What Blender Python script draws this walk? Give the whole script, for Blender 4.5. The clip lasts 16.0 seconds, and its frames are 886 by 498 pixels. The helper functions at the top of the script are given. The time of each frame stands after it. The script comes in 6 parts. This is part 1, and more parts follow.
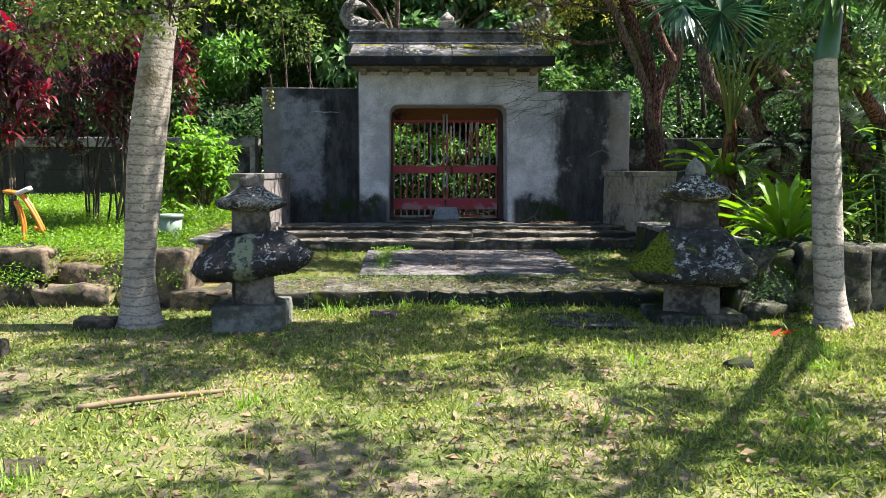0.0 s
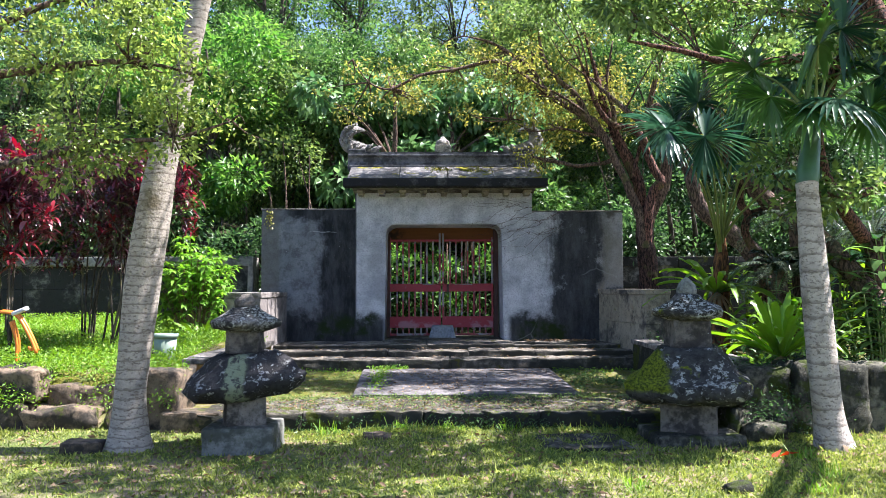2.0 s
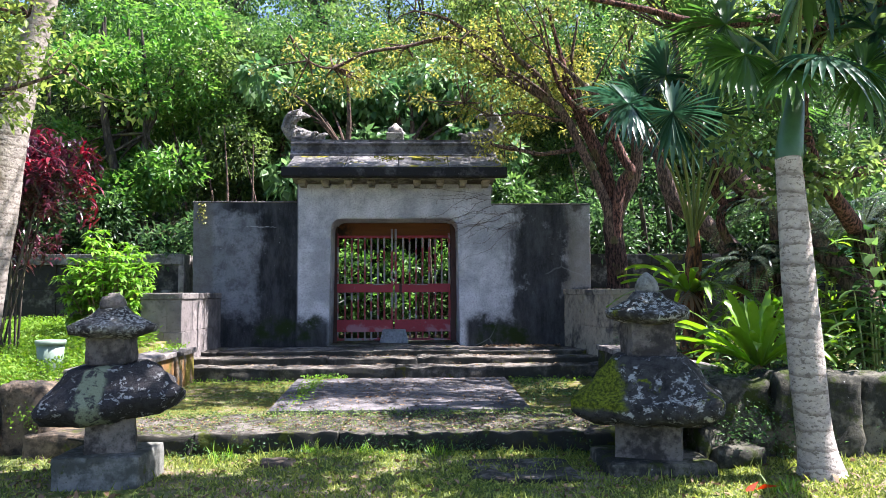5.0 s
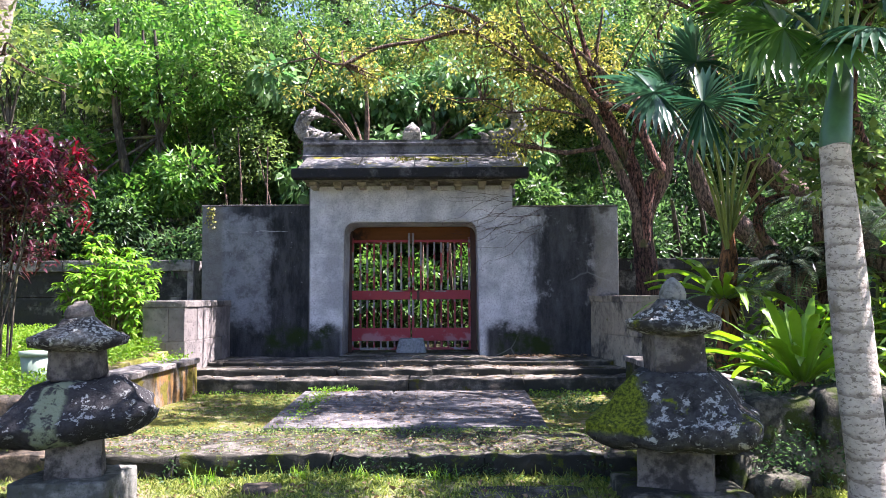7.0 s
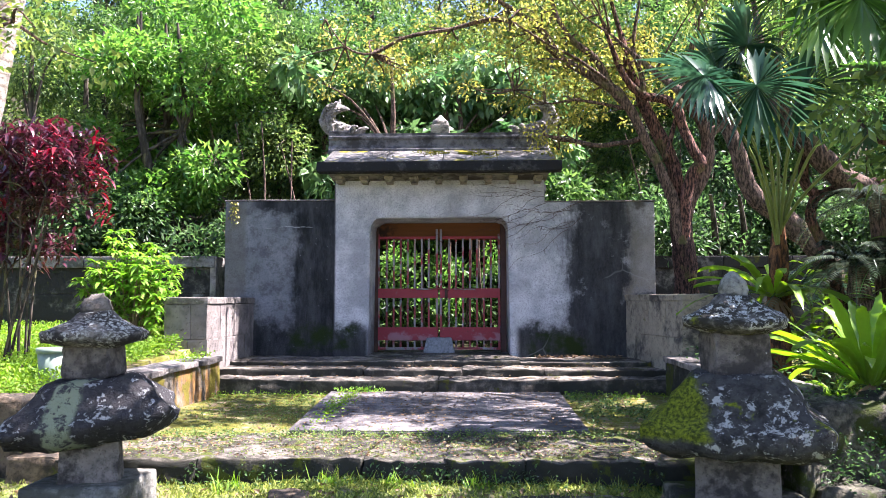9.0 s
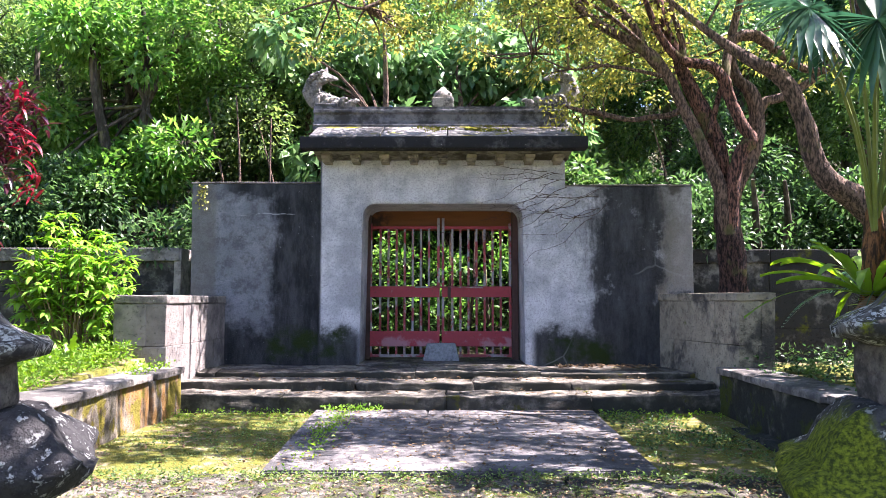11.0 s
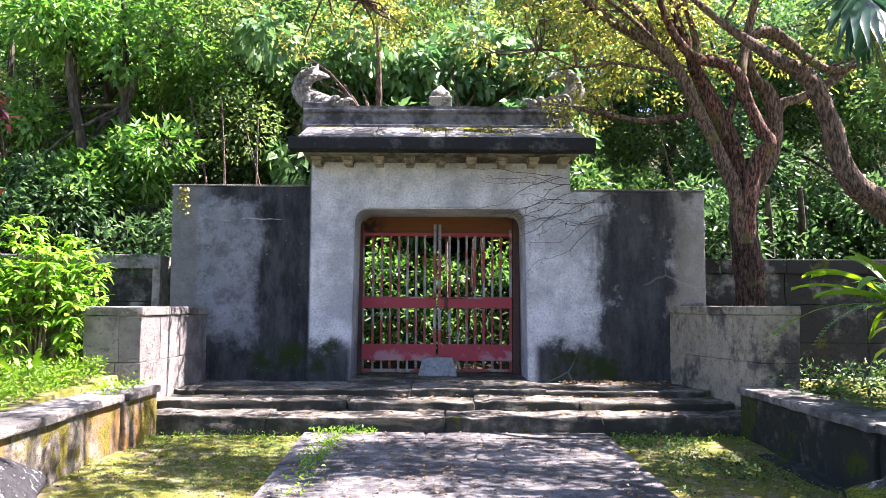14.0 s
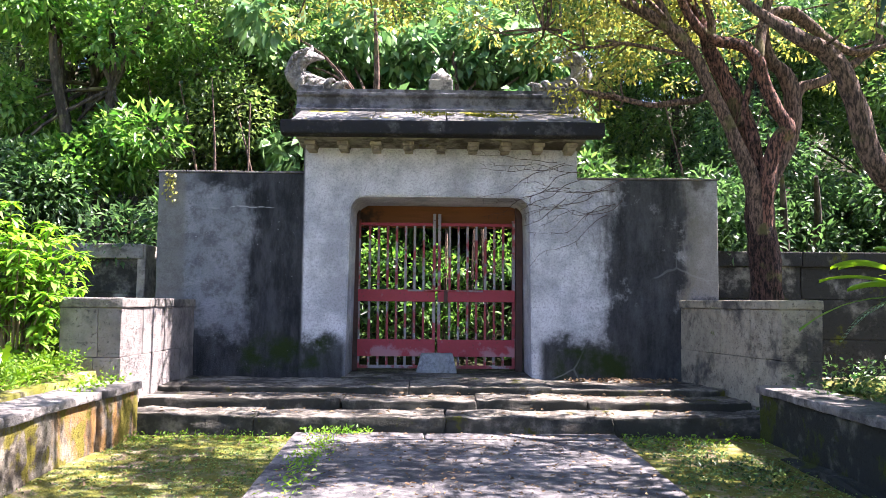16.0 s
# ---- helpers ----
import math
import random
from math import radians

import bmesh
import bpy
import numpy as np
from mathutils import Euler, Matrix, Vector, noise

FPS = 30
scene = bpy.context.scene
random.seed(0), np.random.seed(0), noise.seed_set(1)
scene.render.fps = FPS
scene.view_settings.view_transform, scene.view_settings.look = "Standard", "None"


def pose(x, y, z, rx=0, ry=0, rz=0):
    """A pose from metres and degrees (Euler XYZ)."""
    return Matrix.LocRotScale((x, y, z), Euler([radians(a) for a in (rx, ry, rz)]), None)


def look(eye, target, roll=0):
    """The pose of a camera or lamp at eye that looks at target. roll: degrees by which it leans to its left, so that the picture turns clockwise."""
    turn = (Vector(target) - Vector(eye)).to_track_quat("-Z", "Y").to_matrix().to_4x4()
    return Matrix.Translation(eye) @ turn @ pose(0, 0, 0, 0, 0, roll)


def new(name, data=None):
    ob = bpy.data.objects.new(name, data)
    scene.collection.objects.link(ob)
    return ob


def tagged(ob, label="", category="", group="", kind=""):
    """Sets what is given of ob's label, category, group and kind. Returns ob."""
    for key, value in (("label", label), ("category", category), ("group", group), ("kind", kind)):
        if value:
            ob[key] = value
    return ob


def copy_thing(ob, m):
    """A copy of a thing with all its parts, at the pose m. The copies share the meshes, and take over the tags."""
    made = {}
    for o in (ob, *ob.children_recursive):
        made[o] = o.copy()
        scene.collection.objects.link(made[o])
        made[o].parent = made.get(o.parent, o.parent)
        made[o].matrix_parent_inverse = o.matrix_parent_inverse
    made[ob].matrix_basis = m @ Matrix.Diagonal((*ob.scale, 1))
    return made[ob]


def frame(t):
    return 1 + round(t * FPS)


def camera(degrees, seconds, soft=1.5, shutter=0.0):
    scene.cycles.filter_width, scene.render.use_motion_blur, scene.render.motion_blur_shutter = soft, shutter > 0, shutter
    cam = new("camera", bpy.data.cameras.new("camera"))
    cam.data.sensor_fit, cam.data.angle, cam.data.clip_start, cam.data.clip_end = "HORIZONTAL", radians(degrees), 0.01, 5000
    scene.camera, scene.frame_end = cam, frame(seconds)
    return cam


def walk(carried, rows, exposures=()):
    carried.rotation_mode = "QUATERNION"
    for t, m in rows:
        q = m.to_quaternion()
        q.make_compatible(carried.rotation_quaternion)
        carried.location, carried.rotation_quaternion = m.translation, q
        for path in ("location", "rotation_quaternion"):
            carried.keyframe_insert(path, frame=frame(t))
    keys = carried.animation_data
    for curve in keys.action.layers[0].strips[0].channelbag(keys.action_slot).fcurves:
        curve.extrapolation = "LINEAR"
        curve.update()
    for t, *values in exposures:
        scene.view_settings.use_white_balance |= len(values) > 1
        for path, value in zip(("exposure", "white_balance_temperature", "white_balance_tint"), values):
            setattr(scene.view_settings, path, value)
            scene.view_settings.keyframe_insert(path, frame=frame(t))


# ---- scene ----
cam = camera(58.99, 16.0, soft=0.5)
ROWS = [
    (0, -0.031, 0.077, 1.298, 84.36, 0.02, -1.13),
    (0.5, -0.016, 0.071, 1.323, 89.08, 0.07, -1.97),
    (1, -0.005, 0.061, 1.326, 91.42, 0.15, -1.64),
    (1.5, 0.014, 0.042, 1.311, 92.62, 0.17, -1.32),
    (2, 0.010, 0.030, 1.321, 92.89, 0.19, -1.23),
    (2.5, 0.016, 0.022, 1.324, 93.05, 0.21, -1.27),
    (3, 0.064, 0.059, 1.316, 93.08, 0.23, -1.51),
    (3.5, 0.112, 0.192, 1.286, 93.11, 0.23, -1.81),
    (4, 0.245, 0.511, 1.285, 93.06, 0.27, -2.25),
    (6.5, 0.848, 1.696, 1.261, 93.45, 0.14, -1.41),
    (7, 0.829, 1.729, 1.283, 93.61, 0.34, 0.38),
    (7.5, 0.797, 1.723, 1.278, 93.75, 0.37, 1.84),
    (8, 0.779, 1.738, 1.265, 93.77, 0.31, 2.51),
    (8.5, 0.743, 1.846, 1.251, 93.72, 0.20, 2.29),
    (11, 0.384, 3.613, 1.223, 93.79, -0.04, 0.47),
    (11.5, 0.274, 3.881, 1.252, 93.97, -0.14, 0.80),
    (12, 0.298, 4.085, 1.272, 94.13, -0.14, 0.84),
    (12.5, 0.293, 4.141, 1.269, 94.17, -0.12, 0.62),
    (13, 0.285, 4.166, 1.284, 94.24, -0.17, 0.18),
    (13.5, 0.272, 4.170, 1.286, 94.25, -0.18, -0.18),
    (14, 0.274, 4.172, 1.279, 94.27, -0.26, -0.43),
    (14.5, 0.278, 4.177, 1.271, 94.28, -0.37, -0.74),
    (15, 0.264, 4.186, 1.249, 94.15, -0.43, -0.90),
    (15.5, 0.243, 4.310, 1.227, 94.00, -0.47, -0.79),
    (16, 0.250, 4.595, 1.254, 93.96, -0.51, -0.64),
]
walk(cam, [(t, pose(*p)) for t, *p in ROWS], [(0, 1.9, 6100, 15), (1, 2.15, 5750, 20), (4, 2.15, 5700, 21), (7, 2.45, 5800, 30), (11, 2.8, 5950, 30), (16, 2.9, 6000, 29)])

# ---- light ----
world = bpy.data.worlds.new("sky")
scene.world = world
world.use_nodes = True
SUN_EL, SUN_AZ = 58.0, 88.0   # degrees above the horizon; degrees clockwise from +y
sky = world.node_tree.nodes.new("ShaderNodeTexSky")
sky.sky_type, sky.sun_disc = "NISHITA", False
sky.sun_elevation, sky.sun_rotation = radians(SUN_EL), radians(SUN_AZ)
world.node_tree.links.new(sky.outputs[0], world.node_tree.nodes["Background"].inputs[0])
world.node_tree.nodes["Background"].inputs[1].default_value = 0.068
sun = new("sun", bpy.data.lights.new("sun", "SUN"))
sun.data.energy, sun.data.angle, sun.data.color = 5.0, radians(0.5), (1.0, 0.93, 0.80)
SUN_TO = Vector((math.sin(radians(SUN_AZ)) * math.cos(radians(SUN_EL)), math.cos(radians(SUN_AZ)) * math.cos(radians(SUN_EL)), math.sin(radians(SUN_EL))))
sun.matrix_world = look(SUN_TO * 30, (0, 0, 0))


# ---- material tools ----
class Nodes:
    def __init__(self, name):
        self.m = bpy.data.materials.new(name)
        self.m.use_nodes = True
        self.t = self.m.node_tree
        self.b = self.t.nodes["Principled BSDF"]
        self.co = self.add("ShaderNodeTexCoord").outputs["Object"]

    def add(self, kind):
        return self.t.nodes.new(kind)

    def put(self, socket, value):
        if isinstance(value, bpy.types.NodeSocket):
            self.t.links.new(value, socket)
        elif isinstance(value, tuple) and len(value) == 3 and socket.type == "RGBA":
            socket.default_value = (*value, 1)
        else:
            socket.default_value = value

    def noise(self, scale, detail=4.0, rough=0.55, co=None, stretch=None):
        n = self.add("ShaderNodeTexNoise")
        co = co or self.co
        if stretch:
            mp = self.add("ShaderNodeMapping")
            mp.inputs["Scale"].default_value = stretch
            self.put(mp.inputs[0], co)
            co = mp.outputs[0]
        self.put(n.inputs["Vector"], co)
        n.inputs["Scale"].default_value, n.inputs["Detail"].default_value, n.inputs["Roughness"].default_value = scale, detail, rough
        return n.outputs["Fac"]

    def cells(self, scale):
        n = self.add("ShaderNodeTexVoronoi")
        self.put(n.inputs["Vector"], self.co)
        n.inputs["Scale"].default_value = scale
        return n.outputs["Distance"]

    def math(self, op, a, b=0.0):
        n = self.add("ShaderNodeMath")
        n.operation = op
        self.put(n.inputs[0], a)
        self.put(n.inputs[1], b)
        return n.outputs[0]

    def step(self, value, lo, hi):
        n = self.add("ShaderNodeMapRange")
        n.interpolation_type = "SMOOTHSTEP"
        self.put(n.inputs["Value"], value)
        n.inputs["From Min"].default_value, n.inputs["From Max"].default_value = lo, hi
        return n.outputs["Result"]

    def mix(self, fac, a, b):
        n = self.add("ShaderNodeMix")
        n.data_type = "RGBA"
        self.put(n.inputs["Factor"], fac)
        self.put(n.inputs[6], a)
        self.put(n.inputs[7], b)
        return n.outputs[2]

    def axes(self, co=None):
        n = self.add("ShaderNodeSeparateXYZ")
        self.put(n.inputs[0], co or self.co)
        return n.outputs

    def bump(self, height, strength=0.5, distance=0.01):
        n = self.add("ShaderNodeBump")
        n.inputs["Strength"].default_value, n.inputs["Distance"].default_value = strength, distance
        self.put(n.inputs["Height"], height)
        self.put(self.b.inputs["Normal"], n.outputs[0])

    def done(self, colour, rough=0.9, spec=0.25):
        self.put(self.b.inputs["Base Color"], colour)
        self.put(self.b.inputs["Roughness"], rough)
        self.b.inputs["Specular IOR Level"].default_value = spec
        return self.m

    def any(self, a, b):
        return self.math("MAXIMUM", a, b)

    def both(self, a, b):
        return self.math("MULTIPLY", a, b)

    def piece(self, colour, amount=0.25):
        """Each piece a little lighter or darker than its neighbours."""
        n = self.add("ShaderNodeObjectInfo")
        k = self.add("ShaderNodeMapRange")
        self.put(k.inputs["Value"], n.outputs["Random"])
        k.inputs["To Min"].default_value, k.inputs["To Max"].default_value = 1 - amount, 1 + amount
        h = self.add("ShaderNodeHueSaturation")
        self.put(h.inputs["Value"], k.outputs[0])
        self.put(h.inputs["Color"], colour)
        return h.outputs[0]


def stone(name, light, dark, black=0.45, lichen=0.0, moss=0.0, scale=1.0, moss_colour=(0.13, 0.16, 0.02), pieces=0.2, rust=0.0, algae_shade=0.0):
    """Weathered stone: light body, dark weathering, pale lichen spots and moss, as shares of the surface."""
    n = Nodes(name)
    big, mid, fine = n.noise(1.7 * scale, 5, 0.6), n.noise(9 * scale, 6, 0.65), n.noise(90 * scale, 3, 0.6)
    colour = n.mix(n.step(mid, 0.3, 0.7), light, tuple(c * 0.72 for c in light))
    colour = n.piece(colour, pieces)
    cut = 0.75 - 0.5 * black
    worn = n.math("ADD", n.math("MULTIPLY", big, 0.65), n.math("MULTIPLY", mid, 0.35))
    colour = n.mix(n.step(worn, cut - 0.09, cut + 0.07), colour, dark)
    if rust:
        streak = n.noise(2.2 * scale, 4, 0.6, stretch=(1, 1, 0.35))
        colour = n.mix(n.step(streak, 0.66 - rust * 0.25, 0.74 - rust * 0.2), colour, (0.26, 0.14, 0.045))
    # Darkens upright faces: riser shade put into the colour together with algae.
    if algae_shade:
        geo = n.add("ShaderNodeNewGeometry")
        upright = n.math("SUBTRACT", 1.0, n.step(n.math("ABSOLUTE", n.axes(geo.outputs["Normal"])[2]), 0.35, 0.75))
        upright_dark = n.both(upright, n.step(n.noise(1.3 * scale, 5, 0.65), 0.62 - algae_shade * 0.45, 0.78 - algae_shade * 0.40))
        colour = n.mix(n.math("MULTIPLY", upright_dark, 0.92), colour, n.mix(mid, (0.016, 0.018, 0.013), (0.055, 0.056, 0.045)))
    if moss:
        green = n.noise(2.6 * scale, 5, 0.65, stretch=(1.0, 1.1, 0.9))
        colour = n.mix(n.step(green, 0.72 - moss * 0.4, 0.80 - moss * 0.4), colour, n.mix(mid, tuple(c * 0.5 for c in moss_colour), moss_colour))
    if lichen:
        spots = n.both(n.step(n.noise(14 * scale, 6, 0.75), 0.72 - 0.22 * lichen, 0.78 - 0.22 * lichen), n.step(n.noise(2.1 * scale, 3), 0.4, 0.55))
        colour = n.mix(spots, colour, (0.46, 0.47, 0.43))
    pits = n.step(n.noise(34 * scale, 5, 0.7), 0.56, 0.66)
    colour = n.mix(n.math("MULTIPLY", pits, 0.6), colour, tuple(c * 0.55 for c in dark))
    n.bump(n.math("SUBTRACT", n.math("ADD", mid, n.math("MULTIPLY", fine, 0.5)), n.math("MULTIPLY", pits, 0.35)), 0.85, 0.025)
    return n.done(colour, 0.92, 0.2)


def leaf(name, dark, light, through_share=0.35, rough=0.45, spec=0.45, tip=None):
    """A leaf: its colour differs from leaf to leaf, and some light passes through."""
    n = Nodes(name)
    geo = n.add("ShaderNodeNewGeometry")
    colour = n.mix(geo.outputs["Random Per Island"], dark, light)
    if tip:
        colour = n.mix(n.step(n.noise(1.3, 3), 0.5, 0.62), colour, tip)
    colour = n.mix(n.math("MULTIPLY", n.noise(25, 3), 0.35), colour, tuple(c * 0.45 for c in dark))
    n.done(colour, rough, spec)
    glow = n.add("ShaderNodeBsdfTranslucent")
    brighter = n.add("ShaderNodeHueSaturation")
    brighter.inputs["Value"].default_value, brighter.inputs["Saturation"].default_value = 1.6, 1.12
    n.put(brighter.inputs["Color"], colour)
    n.put(glow.inputs["Color"], brighter.outputs[0])
    blend = n.add("ShaderNodeMixShader")
    blend.inputs[0].default_value = through_share
    n.t.links.new(n.b.outputs[0], blend.inputs[1])
    n.t.links.new(glow.outputs[0], blend.inputs[2])
    n.t.links.new(blend.outputs[0], n.t.nodes["Material Output"].inputs["Surface"])
    return n.m


def plaster():
    """Cement render of the gate and its wings, with black algae streaks and moss where it grows."""
    n = Nodes("weathered_cement_render")
    x, y, z = n.axes()
    wob = n.math("ADD", n.math("SUBTRACT", n.noise(1.9, 6, 0.7), 0.5), n.math("MULTIPLY", n.math("SUBTRACT", n.noise(13, 5, 0.75), 0.5), 0.22))
    fine = n.noise(120, 2, 0.5)
    grain = n.noise(38, 5, 0.7)
    xx = n.math("ADD", x, n.math("MULTIPLY", wob, 0.55))
    zz = n.math("ADD", z, n.math("MULTIPLY", wob, 0.8))
    colour = n.mix(n.step(n.noise(2.3, 6, 0.65), 0.36, 0.66), (0.60, 0.60, 0.62), (0.34, 0.345, 0.36))
    colour = n.mix(n.math("MULTIPLY", n.step(grain, 0.48, 0.66), 0.5), colour, (0.17, 0.175, 0.185))
    colour = n.mix(n.math("MULTIPLY", n.step(n.noise(75, 4, 0.8), 0.52, 0.62), 0.45), colour, (0.12, 0.125, 0.13))
    wing = n.math("SUBTRACT", 1.0, n.step(x, -1.15, -1.11))
    colour = n.mix(n.math("MULTIPLY", wing, 0.70), colour, (0.088, 0.098, 0.112))
    colour = n.mix(n.both(wing, n.math("MULTIPLY", n.step(n.noise(6, 8, 0.78), 0.44, 0.62), 0.6)), colour, (0.05, 0.053, 0.058))
    colour = n.mix(n.both(wing, n.math("MULTIPLY", n.math("SUBTRACT", 1.0, n.step(x, -2.42, -2.34)), 0.6)), colour, (0.12, 0.115, 0.10))

    def band(v, a, b, soft):
        return n.both(n.step(v, a - soft, a + soft), n.math("SUBTRACT", 1.0, n.step(v, b - soft, b + soft)))
    left_edge = n.math("SUBTRACT", 1.0, n.step(x, -1.155, -1.105))
    streak = n.both(n.step(n.math("ADD", xx, n.math("MULTIPLY", n.noise(5, 6, 0.75, stretch=(1.4, 1, 0.35)), 0.35)), -1.66, -1.44), left_edge)
    streak = n.any(streak, n.both(n.both(left_edge, n.step(x, -2.42, -2.2)), n.step(zz, 2.34, 2.52)))
    streak = n.any(streak, n.both(n.math("SUBTRACT", 1.0, n.step(zz, 0.78, 1.02)), n.math("SUBTRACT", 1.0, band(x, -0.66, 1.36, 0.06))))
    streak = n.any(streak, n.both(band(n.math("ADD", xx, n.math("MULTIPLY", n.math("SUBTRACT", n.noise(5, 6, 0.75, stretch=(1.4, 1, 0.3)), 0.5), 0.4)), 2.04, 2.96, 0.16), n.math("SUBTRACT", 1.0, n.math("MULTIPLY", n.step(n.noise(1.6, 6, 0.7), 0.54, 0.66), 0.55))))
    streak = n.any(streak, n.both(n.step(xx, 2.02, 2.12), n.math("SUBTRACT", 1.0, n.step(zz, 1.25, 1.5))))
    streak = n.any(streak, n.both(n.both(n.step(x, 1.9, 2.1), n.step(zz, 2.36, 2.5)), n.step(n.noise(4, 4), 0.4, 0.6)))
    tone = n.mix(n.step(n.noise(3.2, 7, 0.75, stretch=(1.6, 1, 0.5)), 0.34, 0.72), (0.009, 0.010, 0.011), (0.058, 0.060, 0.064))
    colour = n.mix(n.math("MULTIPLY", streak, 0.95), colour, tone)
    joint = n.math("ADD", z, n.math("MULTIPLY", n.noise(2.5, 4), 0.10))
    chalk = n.both(n.both(band(joint, 2.296, 2.306, 0.004), band(xx, -2.15, -1.45, 0.05)), n.step(n.noise(9, 4), 0.42, 0.5))
    colour = n.mix(n.math("MULTIPLY", chalk, 0.8), colour, (0.34, 0.35, 0.35))
    right_end = n.both(n.step(xx, 2.78, 2.96), n.both(n.step(zz, 1.3, 1.45), n.math("SUBTRACT", 1.0, n.math("MULTIPLY", n.step(zz, 2.0, 2.3), 0.5))))
    colour = n.mix(n.math("MULTIPLY", right_end, 0.75), colour, (0.17, 0.155, 0.125))
    mossy = n.both(band(xx, 1.50, 2.40, 0.12), band(zz, 0.50, 0.80, 0.09))
    mossy = n.any(mossy, n.both(band(xx, -1.75, -0.85, 0.12), band(zz, 0.55, 0.86, 0.1)))
    colour = n.mix(n.both(mossy, n.step(n.noise(4, 5), 0.38, 0.6)), colour, (0.02, 0.032, 0.009))
    specks = n.both(n.step(n.noise(24, 3, 0.6), 0.70, 0.74), n.math("SUBTRACT", 1.0, n.step(x, -1.2, -1.1)))
    colour = n.mix(n.math("MULTIPLY", specks, 0.6), colour, (0.40, 0.42, 0.42))
    crack = n.add("ShaderNodeTexVoronoi")
    crack.feature = "DISTANCE_TO_EDGE"
    bent = n.add("ShaderNodeMixRGB")
    n.put(bent.inputs[0], 0.12)
    n.put(bent.inputs[1], n.co)
    n.put(bent.inputs[2], n.add("ShaderNodeTexNoise").outputs["Color"])
    n.put(crack.inputs["Vector"], bent.outputs[0])
    crack.inputs["Scale"].default_value = 0.9
    line = n.both(n.math("SUBTRACT", 1.0, n.step(crack.outputs["Distance"], 0.002, 0.009)), n.step(n.noise(1.1, 2), 0.52, 0.6))
    colour = n.mix(n.math("MULTIPLY", line, 0.22), colour, (0.33, 0.34, 0.33))
    n.bump(n.math("ADD", n.math("MULTIPLY", grain, 0.8), n.math("MULTIPLY", fine, 0.35)), 0.75, 0.02)
    return n.done(colour, 0.95, 0.15)


def lawn_soil():
    n = Nodes("thin_lawn_and_soil")
    big, mid, fine = n.noise(0.9, 5, 0.6), n.noise(6, 6, 0.7), n.noise(60, 4, 0.7)
    x, y, z = n.axes()
    soil = n.mix(fine, (0.09, 0.062, 0.04), (0.42, 0.33, 0.23))
    grass = n.mix(fine, (0.05, 0.075, 0.016), (0.15, 0.19, 0.05))
    share = n.math("ADD", n.math("MULTIPLY", big, 0.55), n.math("MULTIPLY", mid, 0.45))
    colour = n.mix(n.step(share, 0.40, 0.56), soil, grass)
    moss = n.mix(mid, (0.035, 0.045, 0.012), (0.20, 0.185, 0.03))
    court = n.both(n.step(y, 7.5, 7.9), n.math("SUBTRACT", 1.0, n.step(y, 12.5, 12.9)))
    colour = n.mix(n.both(court, n.step(mid, 0.36, 0.56)), colour, moss)
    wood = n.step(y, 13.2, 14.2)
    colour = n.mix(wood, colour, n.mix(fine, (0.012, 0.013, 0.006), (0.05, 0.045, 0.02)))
    n.bump(n.math("ADD", mid, n.math("MULTIPLY", fine, 0.7)), 0.9, 0.03)
    return n.done(colour, 0.95, 0.15)


def red_paint():
    n = Nodes("faded_red_paint")
    x, y, z = n.axes()
    worn = n.noise(7, 6, 0.7)
    colour = n.mix(n.noise(30, 3), (0.34, 0.028, 0.045), (0.24, 0.022, 0.035))
    colour = n.mix(n.both(n.step(worn, 0.62, 0.70), 0.5), colour, (0.30, 0.20, 0.22))
    low = n.both(n.math("SUBTRACT", 1.0, n.step(n.math("ADD", z, n.math("MULTIPLY", worn, 0.3)), 0.86, 0.93)), n.step(n.noise(3, 4), 0.48, 0.56))
    colour = n.mix(n.both(low, 0.45), colour, (0.40, 0.30, 0.34))
    colour = n.mix(n.step(n.noise(45, 3), 0.64, 0.7), colour, (0.09, 0.035, 0.02))
    n.bump(n.noise(70, 3), 0.3, 0.004)
    return n.done(colour, 0.55, 0.4)


def worn_bar():
    n = Nodes("weathered_red_bars")
    worn = n.noise(3.3, 5, 0.7)
    colour = n.mix(n.step(worn, 0.47, 0.56), (0.25, 0.035, 0.045), (0.25, 0.23, 0.24))
    colour = n.mix(n.step(n.noise(40, 3), 0.62, 0.68), colour, (0.08, 0.035, 0.025))
    return n.done(colour, 0.6, 0.4)


def wood_board(name, a, b):
    n = Nodes(name)
    g = n.noise(9, 6, 0.7, stretch=(0.35, 1, 3))
    colour = n.mix(g, a, b)
    colour = n.mix(n.step(n.noise(1.6, 5, 0.7), 0.52, 0.66), colour, (0.035, 0.022, 0.015))
    n.bump(g, 0.5, 0.01)
    return n.done(colour, 0.8, 0.25)


def palm_bark(name, light, dark, ring):
    n = Nodes(name)
    x, y, z = n.axes()
    wob = n.noise(6, 4, 0.6)
    ring_v = n.math("FRACT", n.math("ADD", n.math("MULTIPLY", z, ring), n.math("MULTIPLY", wob, 0.9)))
    line = n.math("SUBTRACT", 1.0, n.step(ring_v, 0.06, 0.3))
    colour = n.mix(n.step(n.noise(11, 6, 0.7), 0.35, 0.7), light, tuple(c * 0.7 for c in light))
    colour = n.mix(n.math("MULTIPLY", line, 0.6), colour, dark)
    spots = n.step(n.noise(26, 5, 0.75, stretch=(1, 1, 2.0)), 0.535, 0.585)
    colour = n.mix(n.math("MULTIPLY", spots, 0.75), colour, dark)
    colour = n.mix(n.step(n.noise(2.2, 5, 0.65), 0.56, 0.72), colour, tuple(0.6 * a + 0.4 * b for a, b in zip(dark, (0.2, 0.17, 0.1))))
    n.bump(n.math("ADD", n.math("MULTIPLY", ring_v, 0.5), n.noise(45, 4)), 0.6, 0.012)
    return n.done(colour, 0.9, 0.2)


